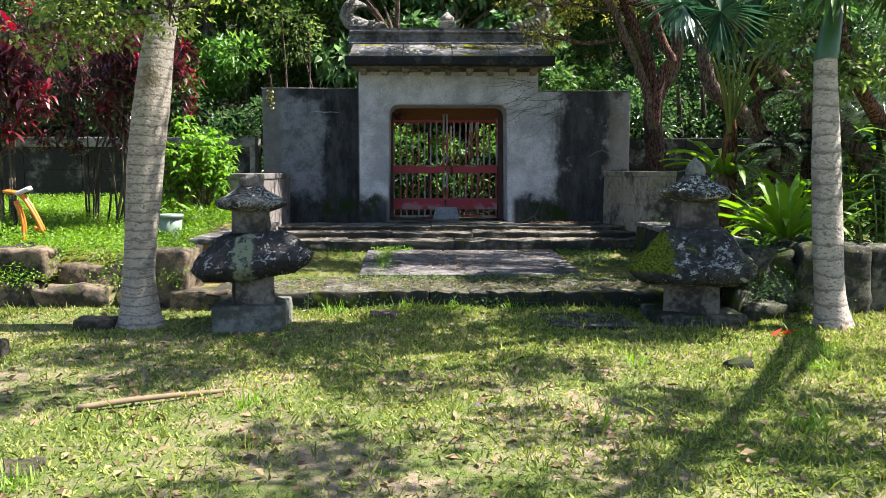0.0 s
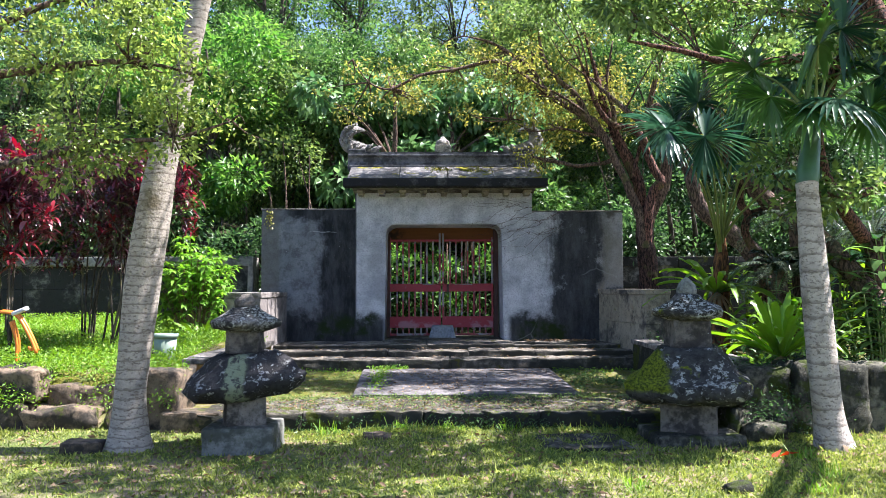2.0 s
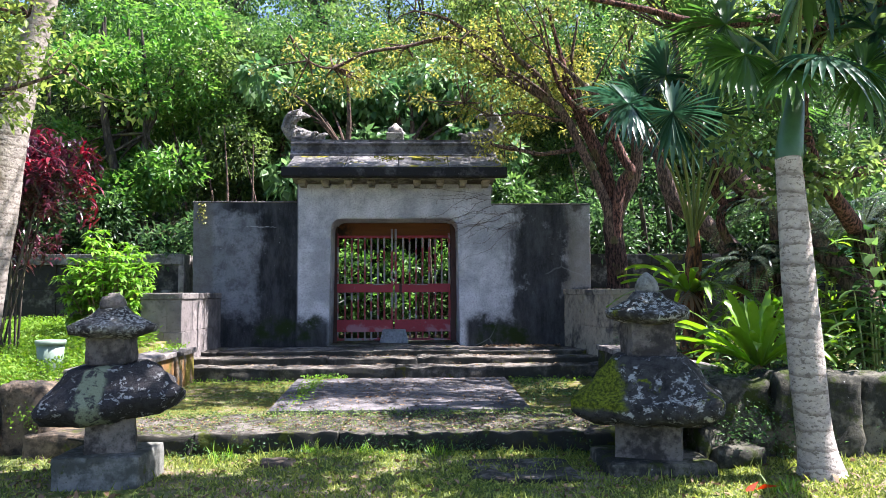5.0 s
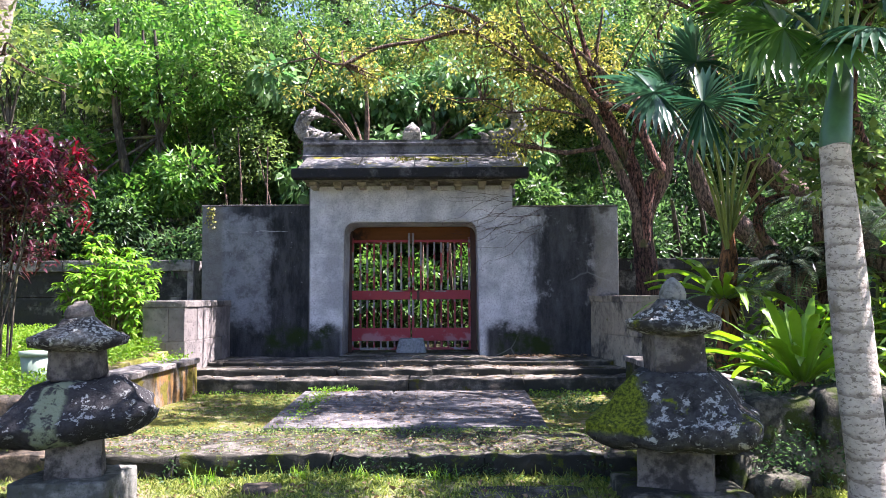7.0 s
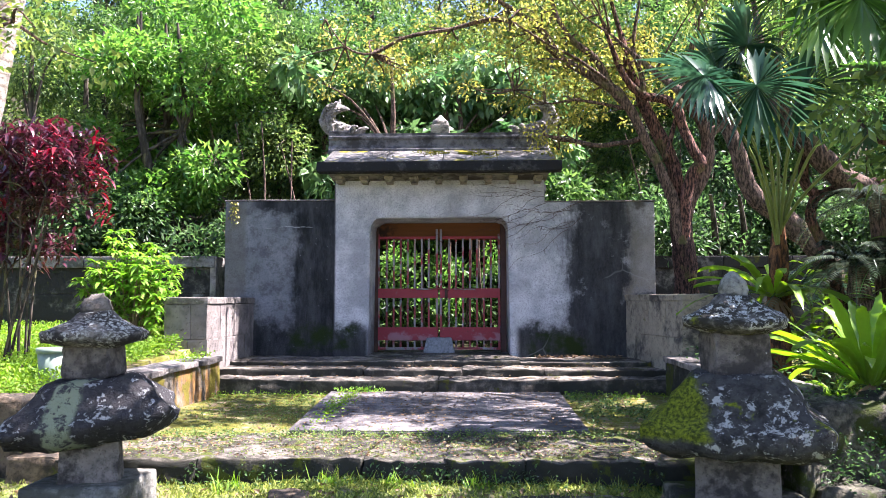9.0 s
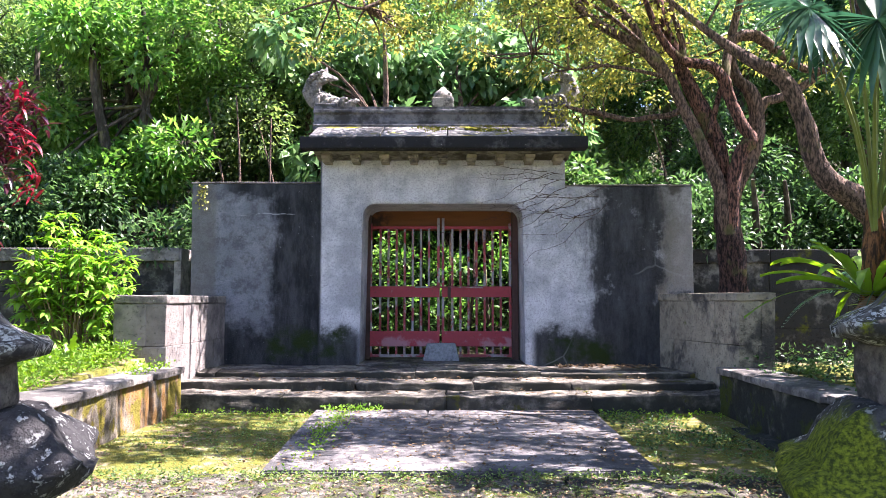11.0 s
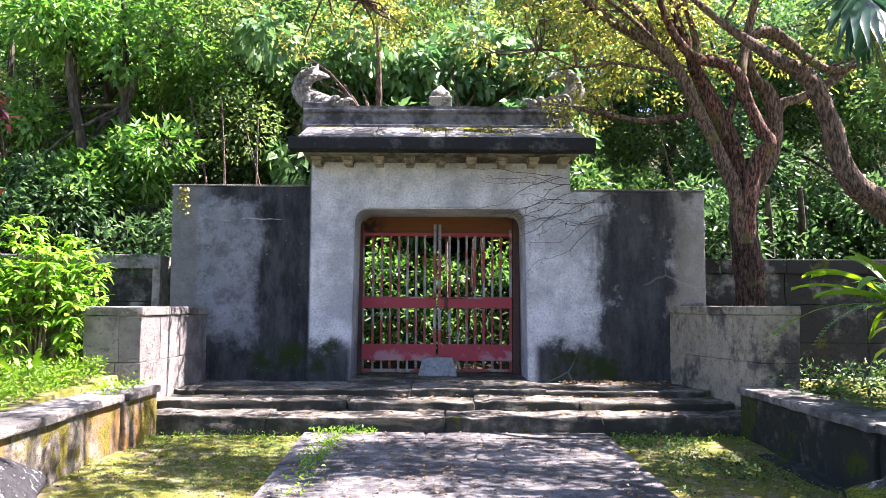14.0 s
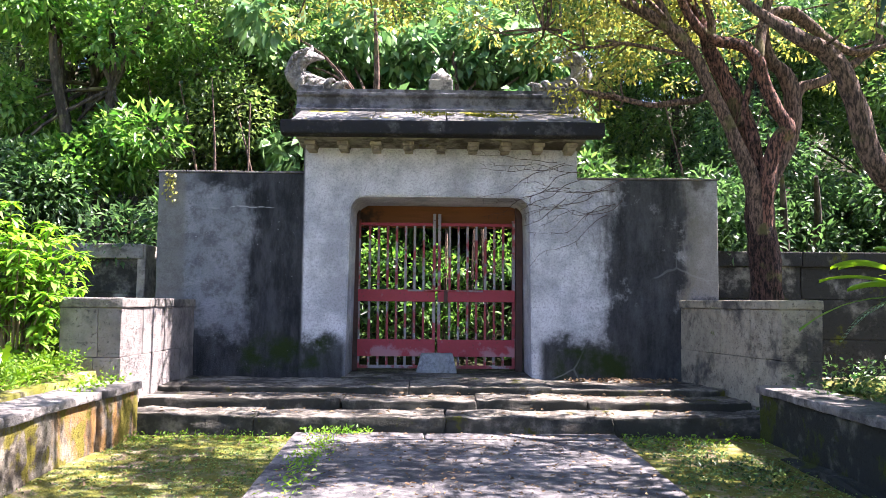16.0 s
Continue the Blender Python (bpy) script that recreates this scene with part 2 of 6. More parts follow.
def bark(name, light, dark, scale=1.0):
    n = Nodes(name)
    g = n.noise(9 * scale, 7, 0.72, stretch=(1, 1, 0.3))
    colour = n.mix(n.step(g, 0.42, 0.60), dark, light)
    colour = n.mix(n.both(n.step(n.noise(1.3 * scale, 6, 0.7, stretch=(1, 1, 0.4)), 0.52, 0.72), 0.7), colour, tuple(c * 0.6 for c in dark))
    colour = n.mix(n.both(n.step(n.noise(3.1, 5), 0.58, 0.66), 0.55), colour, (0.13, 0.13, 0.045))
    n.bump(g, 1.0, 0.03)
    return n.done(colour, 0.95, 0.2)


def plain(name, colour, rough=0.6, spec=0.4, metal=0.0, vary=0.25):
    n = Nodes(name)
    c = n.mix(n.step(n.noise(8, 5, 0.7), 0.35, 0.7), colour, tuple(v * (1 - vary) for v in colour))
    n.b.inputs["Metallic"].default_value = metal
    n.bump(n.noise(60, 3), 0.2, 0.004)
    return n.done(c, rough, spec)


M_PLASTER = plaster()
M_GROUND = lawn_soil()
M_BLOCK_L = stone("grey_cement_block", (0.27, 0.24, 0.22), (0.11, 0.10, 0.097), 0.38, 0.0, 0.0, 0.8)
M_BLOCK_R = stone("cream_cement_block", (0.35, 0.31, 0.23), (0.075, 0.07, 0.062), 0.38, 0.1, 0.12, 1.1, pieces=0.1)
M_COPING = stone("pale_coping_stone", (0.27, 0.245, 0.22), (0.085, 0.08, 0.075), 0.48, 0.3, 0.0, 1.2)
M_LOWWALL_L = stone("rust_stained_low_wall", (0.28, 0.245, 0.19), (0.065, 0.052, 0.040), 0.52, 0.0, 0.58, 1.5, (0.20, 0.17, 0.025), rust=0.7)
M_LOWWALL_R = stone("mossy_low_wall", (0.14, 0.135, 0.11), (0.028, 0.03, 0.025), 0.6, 0.1, 0.5, 1.0, (0.06, 0.075, 0.012))
# Risers darker than treads: their shade is in the colour, beside real algae.
M_STEP = stone("worn_step_stone", (0.25, 0.225, 0.185), (0.055, 0.05, 0.042), 0.5, 0.15, 0.32, 1.6, (0.10, 0.10, 0.02), pieces=0.08, algae_shade=0.62)
M_KERB = stone("mossy_kerb_stone", (0.20, 0.18, 0.15), (0.045, 0.042, 0.032), 0.56, 0.3, 0.5, 2.2, (0.10, 0.12, 0.02), pieces=0.08, algae_shade=1.1)
M_SLAB = stone("pale_paving_slab", (0.215, 0.20, 0.195), (0.07, 0.067, 0.067), 0.5, 0.15, 0.10, 1.5, (0.10, 0.13, 0.03), pieces=0.06)
M_LANTERN = stone("black_weathered_stone", (0.14, 0.135, 0.13), (0.022, 0.022, 0.024), 0.70, 0.62, 0.10, 1.9, (0.12, 0.14, 0.015))
M_LANTERN_BOX = stone("grey_lantern_stone", (0.24, 0.215, 0.185), (0.055, 0.050, 0.045), 0.5, 0.3, 0.0, 2.2)
M_LANTERN_BASE = stone("pale_base_stone", (0.30, 0.30, 0.26), (0.09, 0.095, 0.075), 0.45, 0.2, 0.2, 1.8, (0.09, 0.11, 0.03))
M_LANTERN_MOSS = stone("mossy_black_stone", (0.17, 0.16, 0.14), (0.035, 0.034, 0.028), 0.55, 1.0, 0.38, 2.2, (0.15, 0.17, 0.012))
M_LANTERN_HIGH = stone("lichened_lantern_cap", (0.24, 0.225, 0.195), (0.035, 0.033, 0.032), 0.52, 1.0, 0.2, 3.0, (0.08, 0.10, 0.03))
M_MOSS = stone("yellow_green_moss", (0.17, 0.19, 0.012), (0.05, 0.06, 0.01), 0.35, 0.0, 0.5, 3.0, (0.20, 0.21, 0.015))
M_BOULDER = stone("brown_field_stone", (0.21, 0.16, 0.11), (0.045, 0.04, 0.032), 0.5, 0.2, 0.3, 1.5, (0.09, 0.11, 0.02))
M_BOULDER_D = stone("dark_mossy_boulder", (0.17, 0.16, 0.12), (0.032, 0.033, 0.025), 0.52, 0.3, 0.5, 1.6, (0.055, 0.075, 0.014))
M_BACKWALL = stone("dark_back_wall", (0.22, 0.21, 0.19), (0.028, 0.028, 0.027), 0.66, 0.25, 0.30, 0.9, (0.10, 0.11, 0.015))
M_COPING_D = stone("grey_back_coping", (0.27, 0.26, 0.24), (0.09, 0.088, 0.08), 0.5, 0.3, 0.1, 1.2)
M_ROOF = stone("lichened_roof_slab", (0.25, 0.24, 0.23), (0.075, 0.073, 0.07), 0.5, 0.5, 0.42, 1.5, (0.26, 0.24, 0.015), pieces=0.15)
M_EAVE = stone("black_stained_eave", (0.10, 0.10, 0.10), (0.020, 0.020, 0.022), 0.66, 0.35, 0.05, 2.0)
M_CORNICE = stone("stained_cornice", (0.25, 0.235, 0.18), (0.07, 0.062, 0.045), 0.45, 0.0, 0.2, 1.4, (0.12, 0.11, 0.03))
M_RIDGE = stone("grey_ridge_cement", (0.16, 0.16, 0.175), (0.05, 0.05, 0.055), 0.45, 0.15, 0.03, 1.5)
M_ORNAMENT = stone("grey_ornament_cement", (0.36, 0.34, 0.32), (0.12, 0.115, 0.11), 0.42, 0.25, 0.0, 5.0)
M_WHITE = stone("whitened_concrete", (0.36, 0.38, 0.41), (0.17, 0.18, 0.20), 0.35, 0.2, 0.0, 3.0)
M_RED, M_BAR = red_paint(), worn_bar()
M_LINTEL = wood_board("orange_stained_board", (0.22, 0.085, 0.028), (0.11, 0.045, 0.018))
M_POST = wood_board("dark_weathered_timber", (0.10, 0.055, 0.045), (0.05, 0.03, 0.026))
M_PALM_L = palm_bark("pale_ringed_palm_bark", (0.37, 0.33, 0.275), (0.10, 0.08, 0.062), 13.0)
M_PALM_R = palm_bark("pale_spotted_palm_bark", (0.44, 0.395, 0.335), (0.11, 0.09, 0.07), 8.0)
M_SHAFT = plain("green_crownshaft", (0.055, 0.13, 0.055), 0.4, 0.4)
M_BARK_RED = bark("red_brown_bark", (0.23, 0.115, 0.085), (0.022, 0.015, 0.014), 5.5)
M_BARK_BLACK = bark("black_brown_bark", (0.085, 0.048, 0.038), (0.010, 0.008, 0.008), 5.5)
M_BARK_GREY = bark("grey_brown_bark", (0.21, 0.14, 0.105), (0.040, 0.029, 0.024), 5.0)
M_BARK_DARK = bark("dark_forest_bark", (0.10, 0.085, 0.065), (0.03, 0.026, 0.02))
M_TWIG = plain("dry_twig", (0.22, 0.16, 0.10), 0.9, 0.2)
M_FIBRE = bark("orange_palm_fibre", (0.26, 0.12, 0.045), (0.045, 0.028, 0.018), 2.5)
M_STALK = plain("yellow_green_stalk", (0.16, 0.20, 0.045), 0.5, 0.4)
L_DARK = leaf("dark_forest_leaf", (0.010, 0.034, 0.012), (0.12, 0.215, 0.07), 0.45, 0.34, 0.42)
L_MID = leaf("green_forest_leaf", (0.016, 0.058, 0.015), (0.165, 0.275, 0.075), 0.46, 0.34, 0.42)
L_BIG = leaf("broad_pale_leaf", (0.040, 0.115, 0.035), (0.21, 0.33, 0.13), 0.42, 0.40)
L_BRIGHT = leaf("bright_green_leaf", (0.040, 0.135, 0.022), (0.205, 0.345, 0.075), 0.50, 0.42)
L_LIME = leaf("lime_shrub_leaf", (0.11, 0.25, 0.028), (0.27, 0.45, 0.07), 0.45, 0.45)
L_YELLOW = leaf("yellow_green_leaf", (0.11, 0.145, 0.03), (0.44, 0.40, 0.10), 0.50, 0.40)
L_OLIVE = leaf("olive_small_leaf", (0.032, 0.075, 0.020), (0.25, 0.34, 0.095), 0.48, 0.36)
L_LAWN = leaf("yellow_green_small_leaf", (0.08, 0.135, 0.03), (0.33, 0.40, 0.10), 0.52, 0.36)
L_FERN = leaf("glossy_fern_frond", (0.085, 0.19, 0.018), (0.23, 0.38, 0.045), 0.42, 0.33, 0.5)
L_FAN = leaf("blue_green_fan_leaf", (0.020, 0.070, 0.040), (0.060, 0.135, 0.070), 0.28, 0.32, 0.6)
# Brighter copy of L_FAN for fans in the sun: sunlight put into the colour.
L_FAN_LIT = leaf("sunlit_fan_leaf", (0.040, 0.105, 0.022), (0.10, 0.20, 0.040), 0.38, 0.35, 0.6)
L_CYCAD = leaf("glossy_cycad_frond", (0.040, 0.062, 0.042), (0.14, 0.175, 0.12), 0.2, 0.25, 0.9)
L_TI = leaf("dark_red_ti_leaf", (0.022, 0.010, 0.014), (0.115, 0.022, 0.036), 0.28, 0.30, 0.6)
L_TI_RED = leaf("crimson_ti_leaf", (0.11, 0.010, 0.018), (0.34, 0.035, 0.05), 0.32, 0.4, 0.5)
L_GRASS = leaf("lawn_blade", (0.075, 0.125, 0.022), (0.42, 0.46, 0.11), 0.38, 0.6, 0.3)
L_WEED = leaf("bright_weed_leaf", (0.10, 0.22, 0.018), (0.25, 0.40, 0.05), 0.42, 0.5, 0.35)
L_DRY = leaf("dry_fallen_leaf", (0.11, 0.065, 0.035), (0.34, 0.24, 0.14), 0.1, 0.8, 0.2)
L_REDLEAF = leaf("fallen_red_leaf", (0.5, 0.05, 0.02), (0.6, 0.09, 0.03), 0.3, 0.5, 0.3)
M_ORANGE = plain("orange_painted_steel", (0.65, 0.19, 0.02), 0.4, 0.5)
M_GRIP = plain("pale_rubber_grip", (0.55, 0.57, 0.57), 0.6, 0.3)
M_POT = plain("pale_green_plastic_pot", (0.20, 0.26, 0.20), 0.5, 0.4)


# ---- building tools ----
rng = np.random.default_rng(7)


def thing(name, x, y, z, label, category, group="", kind=""):
    ob = new(name)
    ob.location = (x, y, z)
    ob.empty_display_size = 0.2
    return tagged(ob, label, category, group, kind)


def attach(ob, parent):
    if parent is not None:
        ob.parent = parent
        spot = Vector(parent.location) if parent.parent is None else Vector((0, 0, 0))
        ob.matrix_parent_inverse = Matrix.Translation(-spot)
    return ob


def part(name, bm, material, parent=None, label="", smooth=False):
    """Links a bmesh, built in world coordinates, as one mesh under a thing."""
    me = bpy.data.meshes.new(name)
    bm.normal_update()
    bm.to_mesh(me)
    bm.free()
    me.materials.append(material)
    if smooth:
        me.polygons.foreach_set("use_smooth", [True] * len(me.polygons))
    ob = attach(new(name, me), parent)
    return tagged(ob, label)


def sheet(name, verts, faces, material, parent=None, label="", smooth=False):
    """Links arrays of vertices and of faces, all with the same number of corners, as one mesh."""
    me = bpy.data.meshes.new(name)
    v, f = np.asarray(verts, dtype=np.float32), np.asarray(faces, dtype=np.int32)
    me.vertices.add(len(v))
    me.vertices.foreach_set("co", v.ravel())
    me.loops.add(f.size)
    me.loops.foreach_set("vertex_index", f.ravel())
    me.polygons.add(len(f))
    me.polygons.foreach_set("loop_start", np.arange(0, f.size, f.shape[1], dtype=np.int32))
    if smooth:
        me.polygons.foreach_set("use_smooth", np.ones(len(f), dtype=bool))
    me.update(calc_edges=True)
    me.materials.append(material)
    return tagged(attach(new(name, me), parent), label)


def add_box(bm, x0, x1, y0, y1, z0, z1, bevel=0.012, cuts=0, rough=0.0, seed=0.0, taper=0.0):
    """A box with worn edges; cuts and rough make it an uneven stone; taper draws in its top."""
    made = bmesh.ops.create_cube(bm, size=1.0)["verts"]
    for v in made:
        k = 1 - taper * (v.co.z + 0.5)
        v.co = Vector(((x0 + x1) / 2 + v.co.x * (x1 - x0) * k, (y0 + y1) / 2 + v.co.y * (y1 - y0) * k, (z0 + z1) / 2 + v.co.z * (z1 - z0)))
    edges = list({e for v in made for e in v.link_edges})
    if bevel:
        got = bmesh.ops.bevel(bm, geom=edges, offset=bevel, segments=2, affect="EDGES", profile=0.6)
        made = list({v for f in got["faces"] for v in f.verts} | {v for v in made if v.is_valid})
    if cuts:
        edges = list({e for v in made if v.is_valid for e in v.link_edges})
        bmesh.ops.subdivide_edges(bm, edges=[e for e in edges if e.calc_length() > 0.06], cuts=cuts, use_grid_fill=True)
        for v in bm.verts:
            if rough:
                p = v.co * 5 + Vector((seed, seed * 2, seed * 3))
                v.co += (noise.noise_vector(p) * 0.6 + noise.noise_vector(p * 3) * 0.35 + noise.noise_vector(p * 8) * 0.2) * rough
    return bm


def box(*a, **k):
    return add_box(bmesh.new(), *a, **k)


def add_tube(bm, pts, radii, seg=8, wob=0.0, seed=0.0, cap=True):
    """A tapered tube along points."""
    pts = [Vector(p) for p in pts]
    fine, rr = [], []
    steps = 4
    for i in range(len(pts) - 1):
        a, b, c, d = pts[max(i - 1, 0)], pts[i], pts[i + 1], pts[min(i + 2, len(pts) - 1)]
        for k in range(steps + (i == len(pts) - 2)):
            s = k / steps
            fine.append(0.5 * ((2 * b) + (c - a) * s + (2 * a - 5 * b + 4 * c - d) * s * s + (3 * b - a - 3 * c + d) * s ** 3))
            rr.append(radii[i] * (1 - s) + radii[i + 1] * s)
    rings = []
    for i, p in enumerate(fine):
        t = (fine[min(i + 1, len(fine) - 1)] - fine[max(i - 1, 0)]).normalized()
        u = t.cross(Vector((0.31, 0.95, 0.1))).normalized()
        w = t.cross(u)
        ring = []
        for k in range(seg):
            a = 2 * math.pi * k / seg
            q = u * math.cos(a) + w * math.sin(a)
            r = rr[i] * (1 + wob * noise.noise(p * 4 + q * 1.5 + Vector((seed, 0, 0))))
            ring.append(bm.verts.new(p + q * r))
        rings.append(ring)
    for a, b in zip(rings, rings[1:]):
        for k in range(seg):
            bm.faces.new((a[k], a[(k + 1) % seg], b[(k + 1) % seg], b[k]))
    if cap:
        bm.faces.new(rings[0][::-1])
        bm.faces.new(rings[-1])
    return bm


def extrude_x(profile, x0, x1, bevel=0.0, xs=None):
    """A bar along x with the given outline in y and z."""
    bm = bmesh.new()
    a = [bm.verts.new((x0, y, z)) for y, z in profile]
    b = [bm.verts.new((x1, y, z)) for y, z in profile]
    bm.faces.new(a)
    bm.faces.new(b[::-1])
    for i in range(len(a)):
        j = (i + 1) % len(a)
        bm.faces.new((a[j], a[i], b[i], b[j]))
    bmesh.ops.recalc_face_normals(bm, faces=bm.faces[:])
    if bevel:
        bmesh.ops.bevel(bm, geom=bm.edges[:], offset=bevel, segments=2, affect="EDGES")
    return bm


def blob_rings(cx, cy, levels, seg=24, rough=0.0, square=0.0, turn=0.0, seed=0.0):
    """A closed body from levels (z, half width x, half width y); square 0 is round, 1 boxy."""
    bm = bmesh.new()
    rings = []
    for z, rx, ry in levels:
        ring = []
        for k in range(seg):
            a = 2 * math.pi * k / seg
            c, s = math.cos(a), math.sin(a)
            m = (1 - square) + square / max(abs(c), abs(s))
            x, y = c * m * rx, s * m * ry
            ct, st = math.cos(turn), math.sin(turn)
            p = Vector((cx + x * ct - y * st, cy + x * st + y * ct, z))
            if rough:
                p += noise.noise_vector(p * 5 + Vector((seed, seed, 0))) * rough + noise.noise_vector(p * 14 + Vector((0, seed, 0))) * rough * 0.35
            ring.append(bm.verts.new(p))
        rings.append(ring)
    for a, b in zip(rings, rings[1:]):
        for k in range(seg):
            bm.faces.new((a[k], a[(k + 1) % seg], b[(k + 1) % seg], b[k]))
    bm.faces.new(rings[0][::-1])
    bm.faces.new(rings[-1])
    return bm


# ---- foliage tools ----
def unit(a):
    return a / np.maximum(np.linalg.norm(a, axis=1, keepdims=True), 1e-9)


def leaves(points, out, length, width, droop=0.3, spread=0.8, g=rng):
    """Folded leaves at the points, pointing along out, as vertex and face arrays."""
    n = len(points)
    d = unit(out + g.normal(0, spread, (n, 3)) + np.array([0, 0, -droop]))
    up = unit(g.normal(0, 0.6, (n, 3)) + np.array([0, 0, 1.0]))
    s = unit(np.cross(d, up))
    m = np.cross(s, d)
    ln = (length * g.uniform(0.6, 1.25, n))[:, None]
    wd = (width * g.uniform(0.7, 1.2, n))[:, None]
    mid = points + d * ln * 0.45
    v = np.stack([points, mid + s * wd / 2 + m * wd * 0.18, points + d * ln - m * ln * 0.12, mid - s * wd / 2 + m * wd * 0.18], 1)
    i = np.arange(n)[:, None] * 4
    f = np.concatenate([i + np.array([0, 1, 2]), i + np.array([0, 2, 3])])
    return v.reshape(-1, 3), f


def clumps(centres, radii, count, g=rng, flat=0.8):
    """Points on and in round clumps, and the ways outwards."""
    centres, radii = np.asarray(centres, float), np.asarray(radii, float)
    pick = g.choice(len(centres), count, p=radii ** 2 / (radii ** 2).sum())
    d = unit(g.normal(0, 1, (count, 3)))
    r = radii[pick][:, None] * g.uniform(0.35, 1.0, (count, 1)) ** 0.6
    p = centres[pick] + d * r * np.array([1, 1, flat])
    return p, d


def ribbons(base, az, el, length, width, droop, segs=4, profile=None, fold=0.15, twist=None):
    """Strap leaves: N bases, directions (radians), sizes; arrays out."""
    base = np.asarray(base, float)
    n = len(base)
    az, el, length, width, droop = [np.broadcast_to(np.asarray(a, float), (n,)) for a in (az, el, length, width, droop)]
    s = np.linspace(0, 1, segs + 1)
    prof = np.interp(s, *zip(*(profile or [(0, 0.35), (0.45, 1.0), (0.8, 0.7), (1, 0.03)])))
    out = length[:, None] * s[None, :] * np.cos(el)[:, None] * (1 - 0.25 * np.clip(droop, 0, 2)[:, None] * s[None, :])
    up = length[:, None] * (np.sin(el)[:, None] * s[None, :] - droop[:, None] * s[None, :] ** 2)
    cx = base[:, 0, None] + out * np.cos(az)[:, None]
    cy = base[:, 1, None] + out * np.sin(az)[:, None]
    cz = base[:, 2, None] + up
    w = width[:, None] * prof[None, :] / 2
    tw = np.zeros(n) if twist is None else twist
    sx, sy, sz = -np.sin(az) * np.cos(tw), np.cos(az) * np.cos(tw), np.sin(tw)
    rows = []
    for k, lift in ((-1, 1), (0, 0), (1, 1)):
        rows.append(np.stack([cx + k * w * sx[:, None], cy + k * w * sy[:, None], cz + k * w * sz[:, None] + lift * fold * w], -1))
    v = np.stack(rows, 2)                      # n, segs+1, 3, xyz
    i = np.arange(n)[:, None, None, None] * (segs + 1) * 3
    j = np.arange(segs)[None, :, None, None] * 3
    q = np.array([[0, 3, 4, 1], [1, 4, 5, 2]])[None, None]
    return v.reshape(-1, 3), (i + j + q).reshape(-1, 4)


def join(*pieces):
    vs, fs, n = [], [], 0
    for v, f in pieces:
        vs.append(v)
        fs.append(f + n)
        n += len(v)
    return np.concatenate(vs), np.concatenate(fs)


# ---- ground ----
def smooth_step(v, a, b):
    t = np.clip((v - a) / (b - a), 0, 1)
    return t * t * (3 - 2 * t)


def ground_z(x, y):
    x, y = np.asarray(x, float), np.asarray(y, float)
    z = 0.018 * np.sin(1.7 * x + 0.6 * y) * np.cos(1.3 * y) + 0.012 * np.sin(4.1 * x + 2) * np.sin(3.7 * y)
    court = smooth_step(y, 7.62, 7.72)
    z = z + court * (0.115 + 0.016 * (np.clip(y, 7.6, 11) - 7.6))
    left = (1 - smooth_step(x, -2.5, -2.4)) * smooth_step(y, 7.78, 7.95)
    z = z + left * (0.36 + 0.05 * np.clip(y - 8, 0, 5))
    right = smooth_step(x, 3.02, 3.14) * smooth_step(y, 7.05, 7.25)
    z = z + right * (0.34 + 0.13 * (1 - court))
    back = smooth_step(y, 13.3, 14.0) * (smooth_step(x, -2.4, -2.2) * (1 - smooth_step(x, 2.8, 3.0)))
    z = z + back * 0.28
    z = z + 0.36 * np.clip(y - 14.8, 0, 30) + 0.20 * np.clip(np.abs(x) - 9, 0, 30) * smooth_step(y, 8, 16)
    return z


def build_ground():
    def line(stops):
        return np.unique(np.round(np.concatenate([np.arange(a, b, s) for a, b, s in stops]), 4))
    xs = line([(-300, -40, 40), (-40, -8, 2), (-8, 8, 0.1), (8, 40, 2), (40, 301, 40)])
    ys = line([(-300, -40, 40), (-40, -2, 2), (-2, 14, 0.1), (14, 60, 2), (60, 301, 40)])
    gx, gy = np.meshgrid(xs, ys)
    gz = ground_z(gx, gy)
    nx, ny = len(xs), len(ys)
    i = np.arange(nx * ny).reshape(ny, nx)
    f = np.stack([i[:-1, :-1], i[:-1, 1:], i[1:, 1:], i[1:, :-1]], -1).reshape(-1, 4)
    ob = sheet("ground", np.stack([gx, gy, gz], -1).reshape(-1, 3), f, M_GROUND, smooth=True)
    tagged(ob, "patchy lawn and bare soil rising to a wooded slope", "ground", kind="structure")


build_ground()

# ---- the gate ----
GX0, GX1 = -1.14, 1.75      # gate body
OX0, OX1 = -0.64, 1.245     # opening
FACE, SILL = 12.79, 0.49


